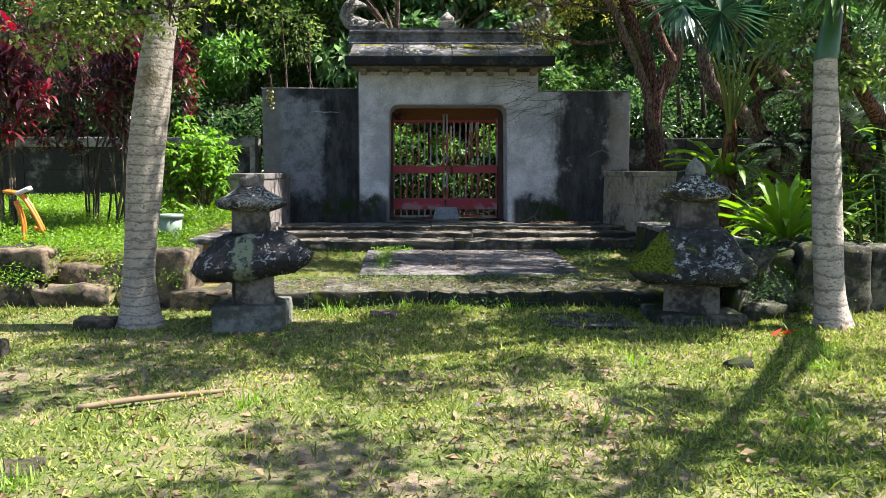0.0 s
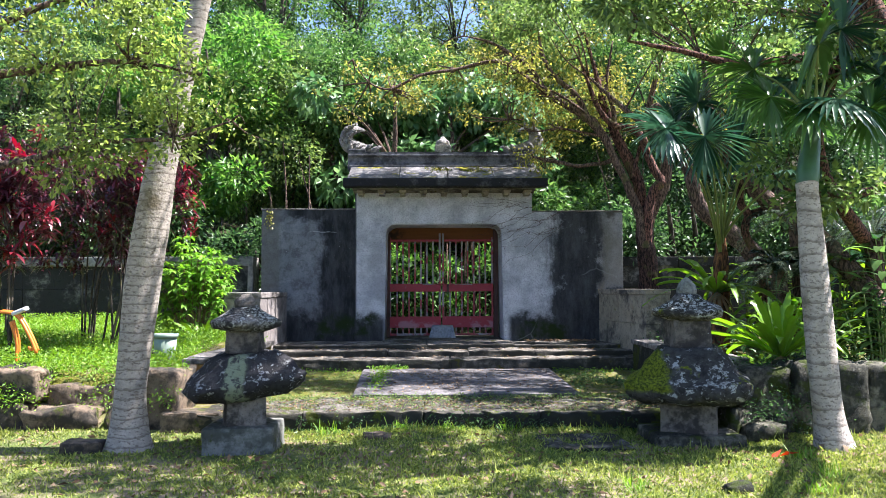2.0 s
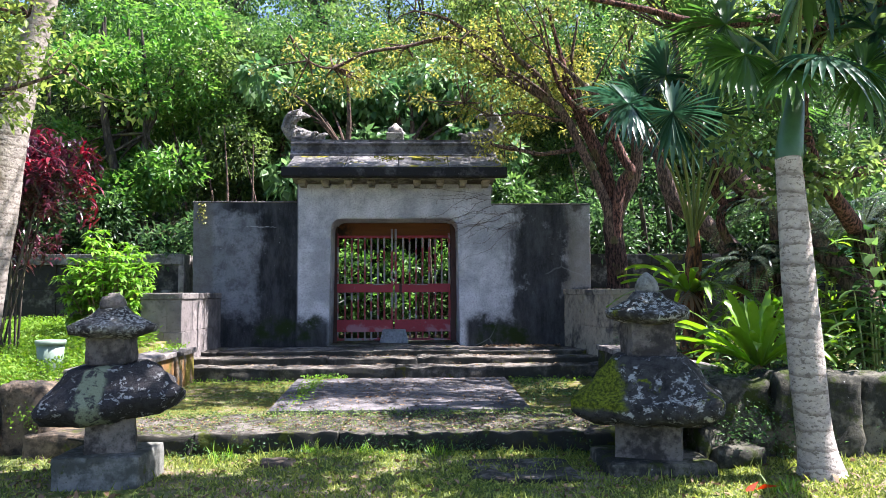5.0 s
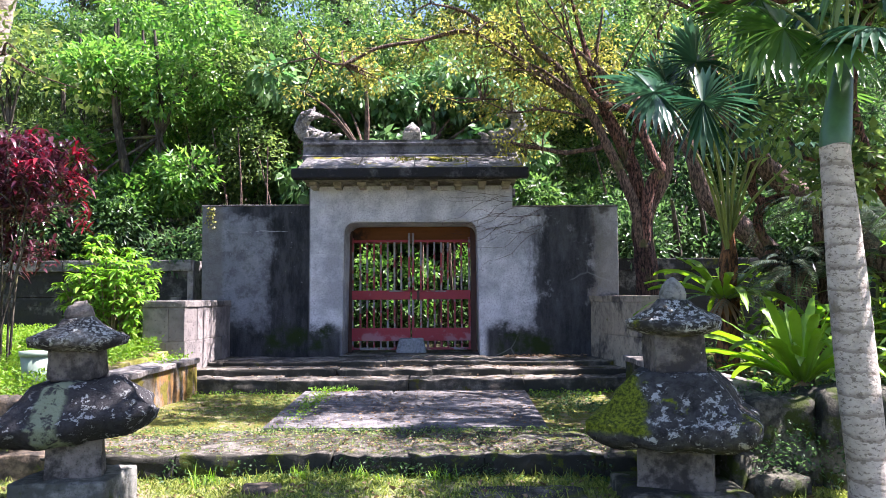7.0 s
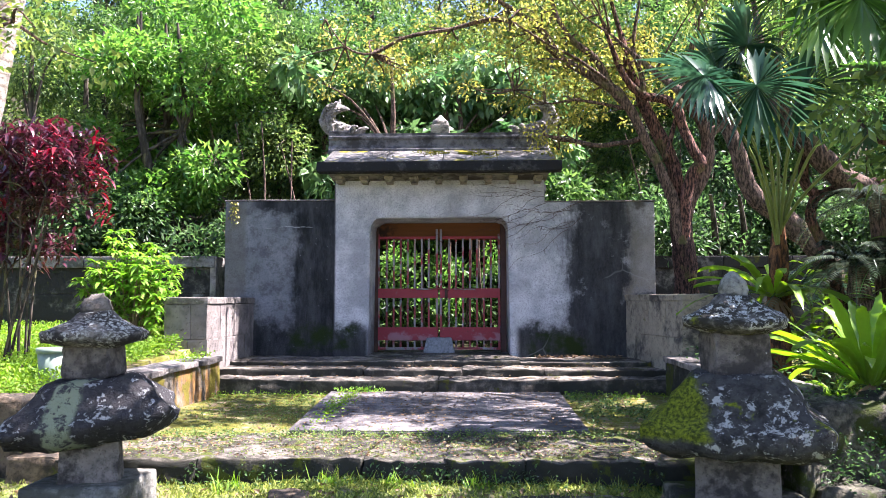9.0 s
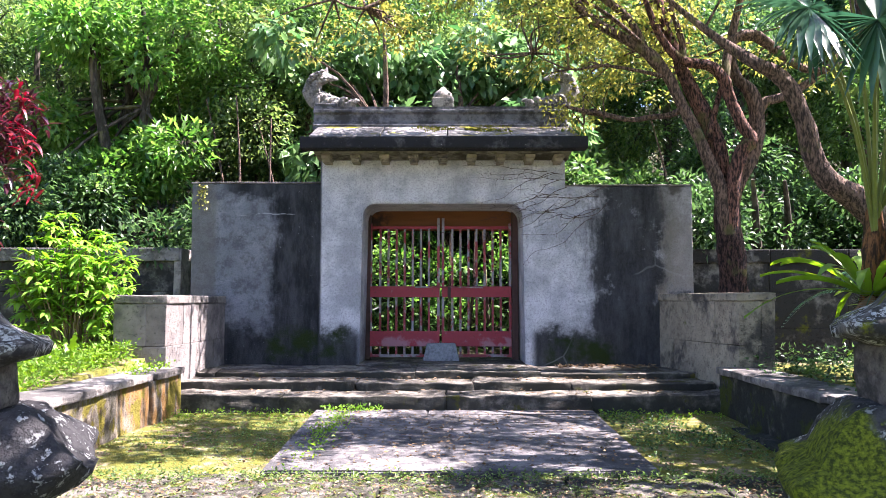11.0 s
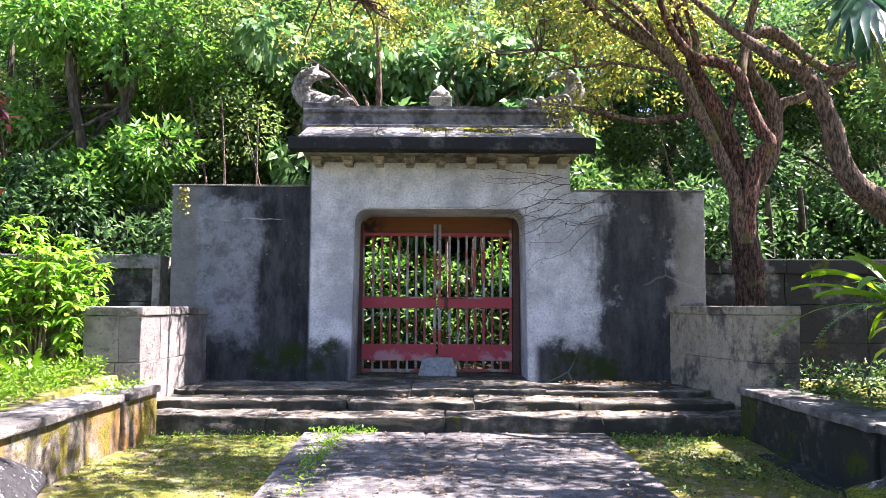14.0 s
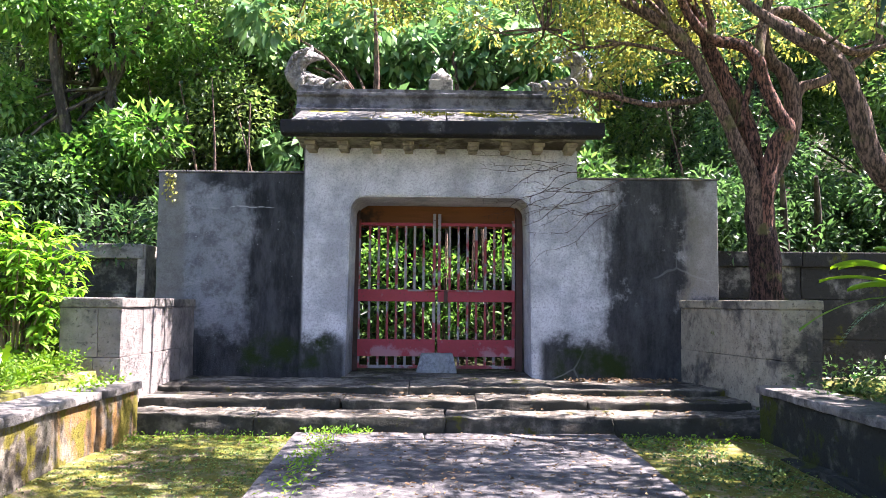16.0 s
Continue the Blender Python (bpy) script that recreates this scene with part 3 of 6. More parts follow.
def build_gatehouse():
    g = thing("gatehouse", 0.3, 13.4, 0.45, "weathered grey cement gatehouse with a low tiled-style roof", "gate")
    bm = bmesh.new()
    r, steps = 0.15, 7
    outline = [(GX0 - 0.02, 0.3), (OX0 - 0.035, 0.3), (OX0, 2.37 - r)]
    outline += [(OX0 + r - r * math.cos(a), 2.37 - r + r * math.sin(a)) for a in [k * math.pi / 2 / steps for k in range(1, steps)]]
    outline += [(OX0 + r, 2.37), (OX1 - r, 2.37)]
    outline += [(OX1 - r + r * math.sin(a), 2.37 - r + r * math.cos(a)) for a in [k * math.pi / 2 / steps for k in range(1, steps)]]
    outline += [(OX1, 2.37 - r), (OX1 + 0.03, 0.3), (GX1, 0.3), (GX1, 2.95), (GX0, 2.95)]
    a = [bm.verts.new((x, FACE, z)) for x, z in outline]
    b = [bm.verts.new((x, 13.98, z)) for x, z in outline]
    bm.faces.new(a)
    bm.faces.new(b[::-1])
    for i in range(len(a)):
        j = (i + 1) % len(a)
        bm.faces.new((a[j], a[i], b[i], b[j]))
    bmesh.ops.recalc_face_normals(bm, faces=bm.faces[:])
    rim = [e for e in bm.edges if all(abs(v.co.y - FACE) < 1e-4 for v in e.verts)]
    bmesh.ops.bevel(bm, geom=rim, offset=0.016, segments=2, affect="EDGES")
    part("body", bm, M_PLASTER, g)
    # cornice under the eave, eave beams, roof slabs
    cornice = part("cornice", extrude_x([(12.40, 2.955), (12.45, 2.915), (12.70, 2.90), (12.73, 2.885), (12.80, 2.88), (13.98, 2.88), (14.08, 2.89), (14.40, 2.955)], GX0 - 0.03, GX1 + 0.03, 0.006), M_CORNICE, g, "mould-stained cornice")
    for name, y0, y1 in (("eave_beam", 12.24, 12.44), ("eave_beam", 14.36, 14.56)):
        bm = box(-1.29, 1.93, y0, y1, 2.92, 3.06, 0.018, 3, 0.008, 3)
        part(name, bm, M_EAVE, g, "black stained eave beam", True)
    roof_x = (-1.25, -0.42, 0.36, 1.10, 1.89)
    for x0, x1 in zip(roof_x, roof_x[1:]):
        for sgn in (-1, 1):
            bm = bmesh.new()
            eave, top = 13.4 + sgn * 1.13, 13.4 + sgn * 0.1
            add_box(bm, x0 + 0.004, x1 - 0.004, -0.5, 0.5, 0, 1, 0.0)
            for v in bm.verts:
                k = v.co.y + 0.5
                y = eave + (top - eave) * k
                v.co.z = (3.02 + 0.40 * k if v.co.z > 0.5 else 2.97 + 0.36 * k) + 0.006 * noise.noise(Vector((x0, 0, 0)))
                v.co.y = y
            bmesh.ops.recalc_face_normals(bm, faces=bm.faces[:])
            bmesh.ops.bevel(bm, geom=bm.edges[:], offset=0.008, segments=1, affect="EDGES")
            part("roof_slab", bm, M_ROOF, g)
    ridge = part("ridge", extrude_x([(13.17, 3.33), (13.63, 3.33), (13.63, 3.40), (13.60, 3.41), (13.56, 3.47), (13.56, 3.545), (13.60, 3.56), (13.60, 3.59), (13.57, 3.60), (13.57, 3.64), (13.23, 3.64), (13.23, 3.60), (13.20, 3.59), (13.20, 3.56), (13.24, 3.545), (13.24, 3.47), (13.20, 3.41), (13.17, 3.40)], -1.31, 1.85, 0.005), M_RIDGE, g, "moulded grey cement ridge")
    for x0, x1 in ((-1.33, -0.98), (1.53, 1.87)):
        part("ridge_end", box(x0 + 0.03, x1 - 0.03, 13.23, 13.57, 3.61, 3.685, 0.012, 2, 0.006), M_RIDGE, ridge)
    # small brackets
    for k in range(9):
        x = -1.04 + k * 0.336
        bm = box(x - 0.058, x + 0.058, 12.52, 12.80, 2.865, 2.905, 0.006)
        add_box(bm, x - 0.045, x + 0.045, 12.56, 12.80, 2.825, 2.868, 0.006)
        part("bracket", bm, M_BLOCK_R, cornice)
    # middle finial
    finial = part("finial_block", box(0.165, 0.435, 13.24, 13.56, 3.60, 3.765, 0.012, 2, 0.006), M_ORNAMENT, g)
    bm = blob_rings(0.3, 13.4, [(3.76, 0.10, 0.10), (3.80, 0.125, 0.12), (3.845, 0.11, 0.1), (3.88, 0.06, 0.06), (3.935, 0.012, 0.012)], 14, 0.02)
    part("finial_bud", bm, M_ORNAMENT, finial, smooth=True)

    def fish(flip):
        def px(x):
            return x if not flip else 0.545 - x
        bm = bmesh.new()
        path = [(-0.97, 3.70), (-1.12, 3.72), (-1.26, 3.75), (-1.345, 3.83), (-1.355, 3.93), (-1.30, 4.02), (-1.20, 4.055), (-1.10, 4.045), (-1.03, 4.03)]
        add_tube(bm, [(px(x), 13.4, z) for x, z in path], [0.07, 0.10, 0.12, 0.12, 0.11, 0.095, 0.07, 0.036, 0.008], 16, 0.35, 2)
        add_tube(bm, [(px(-1.25), 13.4, 4.05), (px(-1.19), 13.4, 4.12), (px(-1.175), 13.4, 4.19)], [0.06, 0.035, 0.006], 8, 0.2)
        for k in range(11):                   # curling waves at its foot
            x = -1.33 + k * 0.05
            z = 3.695 + 0.03 * math.sin(k * 2.1) - 0.003 * k
            y = 13.30 - 0.03 * (k % 2)
            add_tube(bm, [(px(x), y + 0.03, 3.66), (px(x + 0.02), y, z + 0.035), (px(x + 0.06), y + 0.02, z + 0.075 - k * 0.003), (px(x + 0.085), y + 0.05, z + 0.05)], [0.04, 0.034, 0.024, 0.008], 7, 0.3, k)
        for k in range(64):                   # overlapping scales
            t = (k % 32) / 32 * (len(path) - 4) + 1
            i, s = int(t), t - int(t)
            x, z = path[i][0] * (1 - s) + path[i + 1][0] * s, path[i][1] * (1 - s) + path[i + 1][1] * s
            dx, dz = path[i + 1][0] - path[i][0], path[i + 1][1] - path[i][1]
            m = math.hypot(dx, dz)
            side = (0.045 if k < 32 else -0.045) + 0.02 * math.sin(k * 1.9)
            x, z = x - dz / m * side, z + dx / m * side
            add_tube(bm, [(px(x), 13.325, z), (px(x + 0.02 * dx / m), 13.295, z + 0.02 * dz / m), (px(x + 0.05 * dx / m), 13.30, z + 0.05 * dz / m)], [0.024, 0.022, 0.006], 6, 0.2, k)
        part("fish_ornament", bm, M_ORNAMENT, ridge, "scaly fish-shaped roof ornament", True)
    fish(False)
    fish(True)
    # lintel board and side posts behind the doors
    part("lintel_board", box(OX0 - 0.05, OX1 + 0.05, 13.60, 13.66, 2.12, 2.40, 0.005), M_LINTEL, g, "orange-stained wooden lintel board")
    for x0, x1 in ((OX0 - 0.03, OX0 + 0.03), (OX1 - 0.075, OX1 + 0.005)):
        part("side_post", box(x0, x1, 13.46, 13.60, 0.49, 2.36, 0.008), M_POST, g, "dark weathered timber post")
    part("threshold", box(OX0 - 0.06, OX1 + 0.06, 12.72, 14.0, 0.44, SILL, 0.012, 2, 0.006, 5), M_STEP, g, "worn stone threshold")


build_gatehouse()


def wing(name, x0, x1, y0, top, label):
    bm = box(x0, x1, y0, y0 + 0.42, 0.2, top, 0.014, 3, 0.006, x0)
    tagged(part(name, bm, M_PLASTER), label, "wall", kind="structure")


wing("wall_left", -2.675, GX0 + 0.03, 12.84, 2.615, "dark grey cement wing wall with black algae streaks")
wing("wall_right", GX1 - 0.03, 3.24, 12.796, 2.575, "grey cement wing wall with black and mossy stains")
for x0, x1, y0, z in ((-2.685, GX0, 12.83, 2.613), (GX1, 3.25, 12.785, 2.573)):
    tagged(part("trim", box(x0, x1, y0, y0 + 0.44, z, z + 0.022, 0.006, 2, 0.006, 9), M_COPING), "thin pale cap on the wing wall", "trim", kind="structure")


def iron_gate():
    """Two barred leaves, closed."""
    for x0, x1, tag in ((-0.625, 0.262, "left"), (0.286, 1.165, "right")):
        g = thing("barred_gate_leaf", (x0 + x1) / 2, 13.5, 0.52, "closed barred iron gate leaf in faded red paint", "gate", "leaves of the gate")
        y0, y1 = 13.485, 13.52
        for xa in (x0, x1 - 0.034):
            part("stile", box(xa, xa + 0.034, y0, y1, 0.52, 2.27 if (xa == x0) != (tag == "left") else 2.20, 0.004), M_BAR, g)
        part("top_rail", box(x0 + 0.034, x1 - 0.034, y0, y1, 2.13, 2.165, 0.004), M_RED, g)
        part("bottom_rail", box(x0 + 0.034, x1 - 0.034, y0, y1, 0.52, 0.555, 0.004), M_BAR, g)
        plate = part("middle_plate", box(x0 + 0.005, x1 - 0.005, 13.462, 13.482, 1.27, 1.405, 0.004), M_RED, g, "red sheet-metal rail")
        part("lower_plate", box(x0 + 0.005, x1 - 0.005, 13.462, 13.482, 0.655, 0.845, 0.004), M_RED, g, "scuffed red sheet-metal rail")
        for k in range(7):
            x = x0 + 0.034 + (x1 - x0 - 0.068) * (k + 1) / 8
            part("bar", box(x - 0.014, x + 0.014, 13.49, 13.515, 0.55, 2.135, 0.003), M_BAR, g)
        if tag == "right":
            part("latch", box(0.36, 0.40, 13.44, 13.462, 1.26, 1.40, 0.004), M_POST, plate, "dark iron latch")
        else:
            part("bolt_rod", add_tube(bmesh.new(), [(-0.05, 13.452, 1.395), (0.2, 13.452, 1.395), (0.8, 13.452, 1.39)], [0.011] * 3, 7), M_BAR, plate, "sliding iron bolt rod")
        xh = x0 - 0.012 if tag == "left" else x1 + 0.012
        for z in (0.62, 2.02):
            part("hinge", add_tube(bmesh.new(), [(xh, 13.50, z - 0.05), (xh, 13.50, z + 0.05)], [0.016, 0.016], 8), M_POST, g)


iron_gate()
tagged(part("concrete_block", box(0.06, 0.51, 13.20, 13.40, SILL, 0.70, 0.02, 3, 0.012, 4, 0.22), M_WHITE), "whitened concrete block against the closed gate", "block")


# ---- steps, slab, kerb ----
def stone_row(name, label, pieces_x, y0, y1, z0, z1, material, piece, rough=0.01, category="step", seed=0, gap=0.001):
    s = thing(name, (pieces_x[0] + pieces_x[-1]) / 2, (y0 + y1) / 2, z0, label, category, kind="structure")
    for k, (a, b) in enumerate(zip(pieces_x, pieces_x[1:])):
        dz, dy = 0.008 * math.sin(seed + k * 2.7), 0.012 * math.cos(seed + k * 1.9)
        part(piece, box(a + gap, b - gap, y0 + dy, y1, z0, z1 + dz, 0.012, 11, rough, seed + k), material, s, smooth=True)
    return s


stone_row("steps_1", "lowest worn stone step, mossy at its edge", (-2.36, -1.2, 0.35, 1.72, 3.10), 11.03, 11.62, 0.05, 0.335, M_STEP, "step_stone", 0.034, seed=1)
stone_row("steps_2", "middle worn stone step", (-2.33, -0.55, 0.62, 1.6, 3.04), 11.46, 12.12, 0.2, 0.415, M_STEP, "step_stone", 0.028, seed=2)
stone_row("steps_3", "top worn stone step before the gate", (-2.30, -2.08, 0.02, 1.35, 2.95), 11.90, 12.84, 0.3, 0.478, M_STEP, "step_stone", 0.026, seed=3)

# raised paving slab between moss beds
slab = thing("paving_slab", 0.45, 9.8, 0.1, "pale worn paving slab leading to the steps", "paving", kind="structure")


def slab_piece(x0a, x1a, y0, x0b, x1b, y1, z0, z1, seed):
    bm = box(0, 1, 0, 1, 0, 1, 0.0)
    for v in bm.verts:
        s = v.co.y
        a, b = x0a + (x0b - x0a) * s, x1a + (x1b - x1a) * s
        top = z0 + (z1 - z0) * s
        v.co = Vector((a + (b - a) * v.co.x, y0 + (y1 - y0) * s, top if v.co.z > 0.5 else 0.02))
    bmesh.ops.recalc_face_normals(bm, faces=bm.faces[:])
    bmesh.ops.bevel(bm, geom=bm.edges[:], offset=0.012, segments=2, affect="EDGES")
    bmesh.ops.subdivide_edges(bm, edges=[e for e in bm.edges if e.calc_length() > 0.3], cuts=9, use_grid_fill=True)
    for v in bm.verts:
        v.co.z += 0.006 * noise.noise(v.co * 3 + Vector((seed, 0, 0))) + 0.003 * noise.noise(v.co * 11)
    part("slab_stone", bm, M_SLAB, slab)


slab_piece(-0.78, 1.68, 8.48, -0.86, 1.72, 10.72, 0.185, 0.205, 1)
slab_piece(-0.862, 0.18, 10.726, -0.87, 0.18, 11.03, 0.20, 0.205, 2)
slab_piece(0.186, 1.72, 10.726, 0.186, 1.735, 11.03, 0.205, 0.203, 3)

kerb_x = (-2.12, -1.15, -0.02, 0.55, 1.08, 1.95, 2.92)
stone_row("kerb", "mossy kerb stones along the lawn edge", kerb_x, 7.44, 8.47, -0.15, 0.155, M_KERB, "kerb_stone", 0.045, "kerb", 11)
# a sunken slab in the lawn before the kerb
tagged(part("sunken_slab", box(0.95, 1.72, 6.45, 7.1, -0.06, 0.022, 0.03, 5, 0.05, 31), M_KERB), "worn flat stone half sunk in the lawn", "stone")


# ---- flank walls of blocks, low walls ----
def flank(name, x0, x1, y0, y1, z0, top, skew, material, label, seed, spread=0.0):
    """A block wall whose line drifts by skew from front to back; spread narrows its back."""
    w = thing(name, (x0 + x1) / 2, (y0 + y1) / 2, z0, label, "wall", kind="structure")

    def drift(bm):
        for v in bm.verts:
            k = (v.co.y - y0) / (y1 - y0)
            v.co.x += skew * k + spread * k * (v.co.x - x0) / (x1 - x0)
        return bm
    courses = [z0, z0 + 0.30, z0 + 0.30 + (top - 0.08 - z0 - 0.30) / 2, top - 0.08]
    for c, (za, zb) in enumerate(zip(courses, courses[1:])):
        ys = [y0, y0 + 0.45 + 0.2 * (c % 2), y0 + 0.95 + 0.15 * (c % 2), y0 + 1.4, y1]
        for k, (ya, yb) in enumerate(zip(ys, ys[1:])):
            xs = [x0, x0 + (x1 - x0) * (0.55 if c % 2 else 0.62), x1] if k == 0 else [x0, x1]
            for xa, xb in zip(xs, xs[1:]):
                off = 0.004 * math.sin(seed + c * 3.1 + k * 1.7 + xa)
                part("block", drift(box(xa + 0.0015 + off, xb - 0.0015 + off, ya + 0.0015, yb - 0.0015, za + 0.0015, zb - 0.0015, 0.006, 3, 0.009, seed + c + k)), material, w)
    ys = [y0 - 0.012, y0 + 0.62, y0 + 1.2, y1]
    for k, (ya, yb) in enumerate(zip(ys, ys[1:])):
        part("coping_stone", drift(box(x0 - 0.012, x1 + 0.012, ya + 0.002, yb - 0.002, top - 0.08, top, 0.012, 3, 0.009, seed + 7 + k)), M_COPING if name.endswith("left") else material, w, "pale coping stone")


flank("flank_wall_left", -2.81, -2.305, 11.06, 12.84, 0.08, 1.275, 0.05, M_BLOCK_L, "cracked grey block wall beside the steps", 1)
flank("flank_wall_right", 3.11, 3.46, 11.06, 12.80, 0.08, 1.305, -0.28, M_BLOCK_R, "cracked cream block wall beside the steps", 5, 0.15)


def low_wall(name, x_in, x_out, ys, z0, top, material, label, seed):
    w = thing(name, (x_in + x_out) / 2, (ys[0] + ys[-1]) / 2, z0, label, "wall", kind="structure")
    s = 1 if x_out > x_in else -1
    for k, (ya, yb) in enumerate(zip(ys, ys[1:])):
        d = 0.02 * math.sin(k * 2.3 + seed)
        xa, xb = sorted((x_in + d, x_out))
        part("wall_stone", box(xa, xb, ya + 0.003, yb - 0.003, z0, top - 0.06, 0.015, 4, 0.018, seed + k), material, w)
        xa, xb = sorted((x_in - s * 0.035 + d, x_out + s * 0.02))
        part("coping_stone", box(xa, xb, ya + 0.004, yb - 0.004, top - 0.06, top, 0.014, 4, 0.014, seed + k + 9), M_COPING, w, "pale worn coping stone")
    return w


low_wall("low_wall_left", -2.16, -2.52, (8.28, 9.35, 10.35, 11.04), -0.02, 0.60, M_LOWWALL_L, "rust and moss stained low wall with pale coping", 3)
low_wall("low_wall_right", 2.90, 3.28, (7.95, 8.9, 9.85, 10.35, 11.04), -0.02, 0.605, M_LOWWALL_R, "dark mossy low wall with pale coping", 8)
tagged(part("foot_stone", box(2.76, 2.94, 8.8, 10.3, 0.02, 0.165, 0.04, 5, 0.07, 12), M_LOWWALL_R), "rough footing stone under the low wall", "stone")


def back_wall(name, x0, x1, y, top, label, joints):
    w = thing(name, (x0 + x1) / 2, y + 0.2, 0.3, label, "wall", kind="structure")
    xs = np.linspace(x0, x1, joints + 1)
    zs = (0.2, 0.9, 1.33, top - 0.16)
    for k, (a, b) in enumerate(zip(xs, xs[1:])):
        for za, zb in zip(zs, zs[1:]):
            part("block", box(a + 0.003, b - 0.003, y, y + 0.4, za + 0.002, zb - 0.002, 0.008, 1, 0.008, k + za), M_BACKWALL, w)
        part("coping_stone", box(a + 0.002, b - 0.002, y - 0.05, y + 0.45, top - 0.16, top, 0.012, 1, 0.006, k), M_COPING_D if x1 < 0 else M_BACKWALL, w, "weathered coping stone")


back_wall("back_wall_left", -9.4, -2.86, 13.02, 1.86, "dark stained stone wall behind the shrubs", 7)
back_wall("back_wall_right", 3.28, 9.8, 13.02, 1.84, "dark mossy stone wall behind the tree", 7)
tagged(part("wall_pilaster", box(-2.93, -2.84, 12.985, 13.46, 0.4, 1.855, 0.012, 3, 0.012, 2), M_COPING), "pale end stone of the back wall", "wall", kind="structure")


# ---- stone lanterns ----
def lantern_moss():
    n = Nodes("lantern_roof_with_moss_patch")
    x, y, z = n.axes()
    mid, big = n.noise(16, 6, 0.7), n.noise(3.5, 5, 0.65)
    colour = n.mix(n.step(mid, 0.35, 0.7), (0.075, 0.073, 0.068), (0.02, 0.02, 0.019))
    spots = n.both(n.step(n.noise(14, 7, 0.78), 0.545, 0.575), n.step(n.noise(4, 4), 0.40, 0.5))
    colour = n.mix(spots, colour, (0.42, 0.43, 0.40))
    edge = n.math("ADD", x, n.math("MULTIPLY", n.math("SUBTRACT", big, 0.5), 0.25))
    patch = n.both(n.math("SUBTRACT", 1.0, n.step(edge, 2.0, 2.06)), n.step(n.math("ADD", z, n.math("MULTIPLY", big, 0.1)), 0.50, 0.54))
    patch = n.any(patch, n.both(n.step(n.noise(4.4, 4, 0.6), 0.60, 0.66), n.step(z, 0.48, 0.52)))
    colour = n.mix(patch, colour, n.mix(n.step(n.noise(45, 5, 0.75), 0.36, 0.66), (0.035, 0.050, 0.006), (0.21, 0.25, 0.012)))
    n.bump(n.math("ADD", mid, n.noise(60, 4, 0.7)), 1.0, 0.03)
    return n.done(colour, 0.93, 0.2)


def lantern_pale():
    n = Nodes("lantern_roof_with_pale_patch")
    x, y, z = n.axes()
    mid, big = n.noise(16, 6, 0.7), n.noise(4, 5, 0.65)
    colour = n.mix(n.step(mid, 0.35, 0.7), (0.058, 0.056, 0.057), (0.013, 0.013, 0.015))
    spots = n.both(n.step(n.noise(16, 7, 0.78), 0.555, 0.585), n.step(n.noise(4, 4), 0.40, 0.5))
    colour = n.mix(spots, colour, (0.36, 0.37, 0.36))
    ex = n.math("ADD", x, n.math("MULTIPLY", n.math("SUBTRACT", big, 0.5), 0.2))
    patch = n.both(n.both(n.step(ex, -1.60, -1.57), n.math("SUBTRACT", 1.0, n.step(ex, -1.45, -1.41))), n.step(mid, 0.40, 0.5))
    patch = n.both(patch, n.math("SUBTRACT", 1.0, n.step(y, 6.52, 6.68)))
    colour = n.mix(patch, colour, (0.25, 0.29, 0.19))
    n.bump(n.math("ADD", mid, n.noise(60, 4, 0.7)), 1.0, 0.03)
    return n.done(colour, 0.93, 0.2)


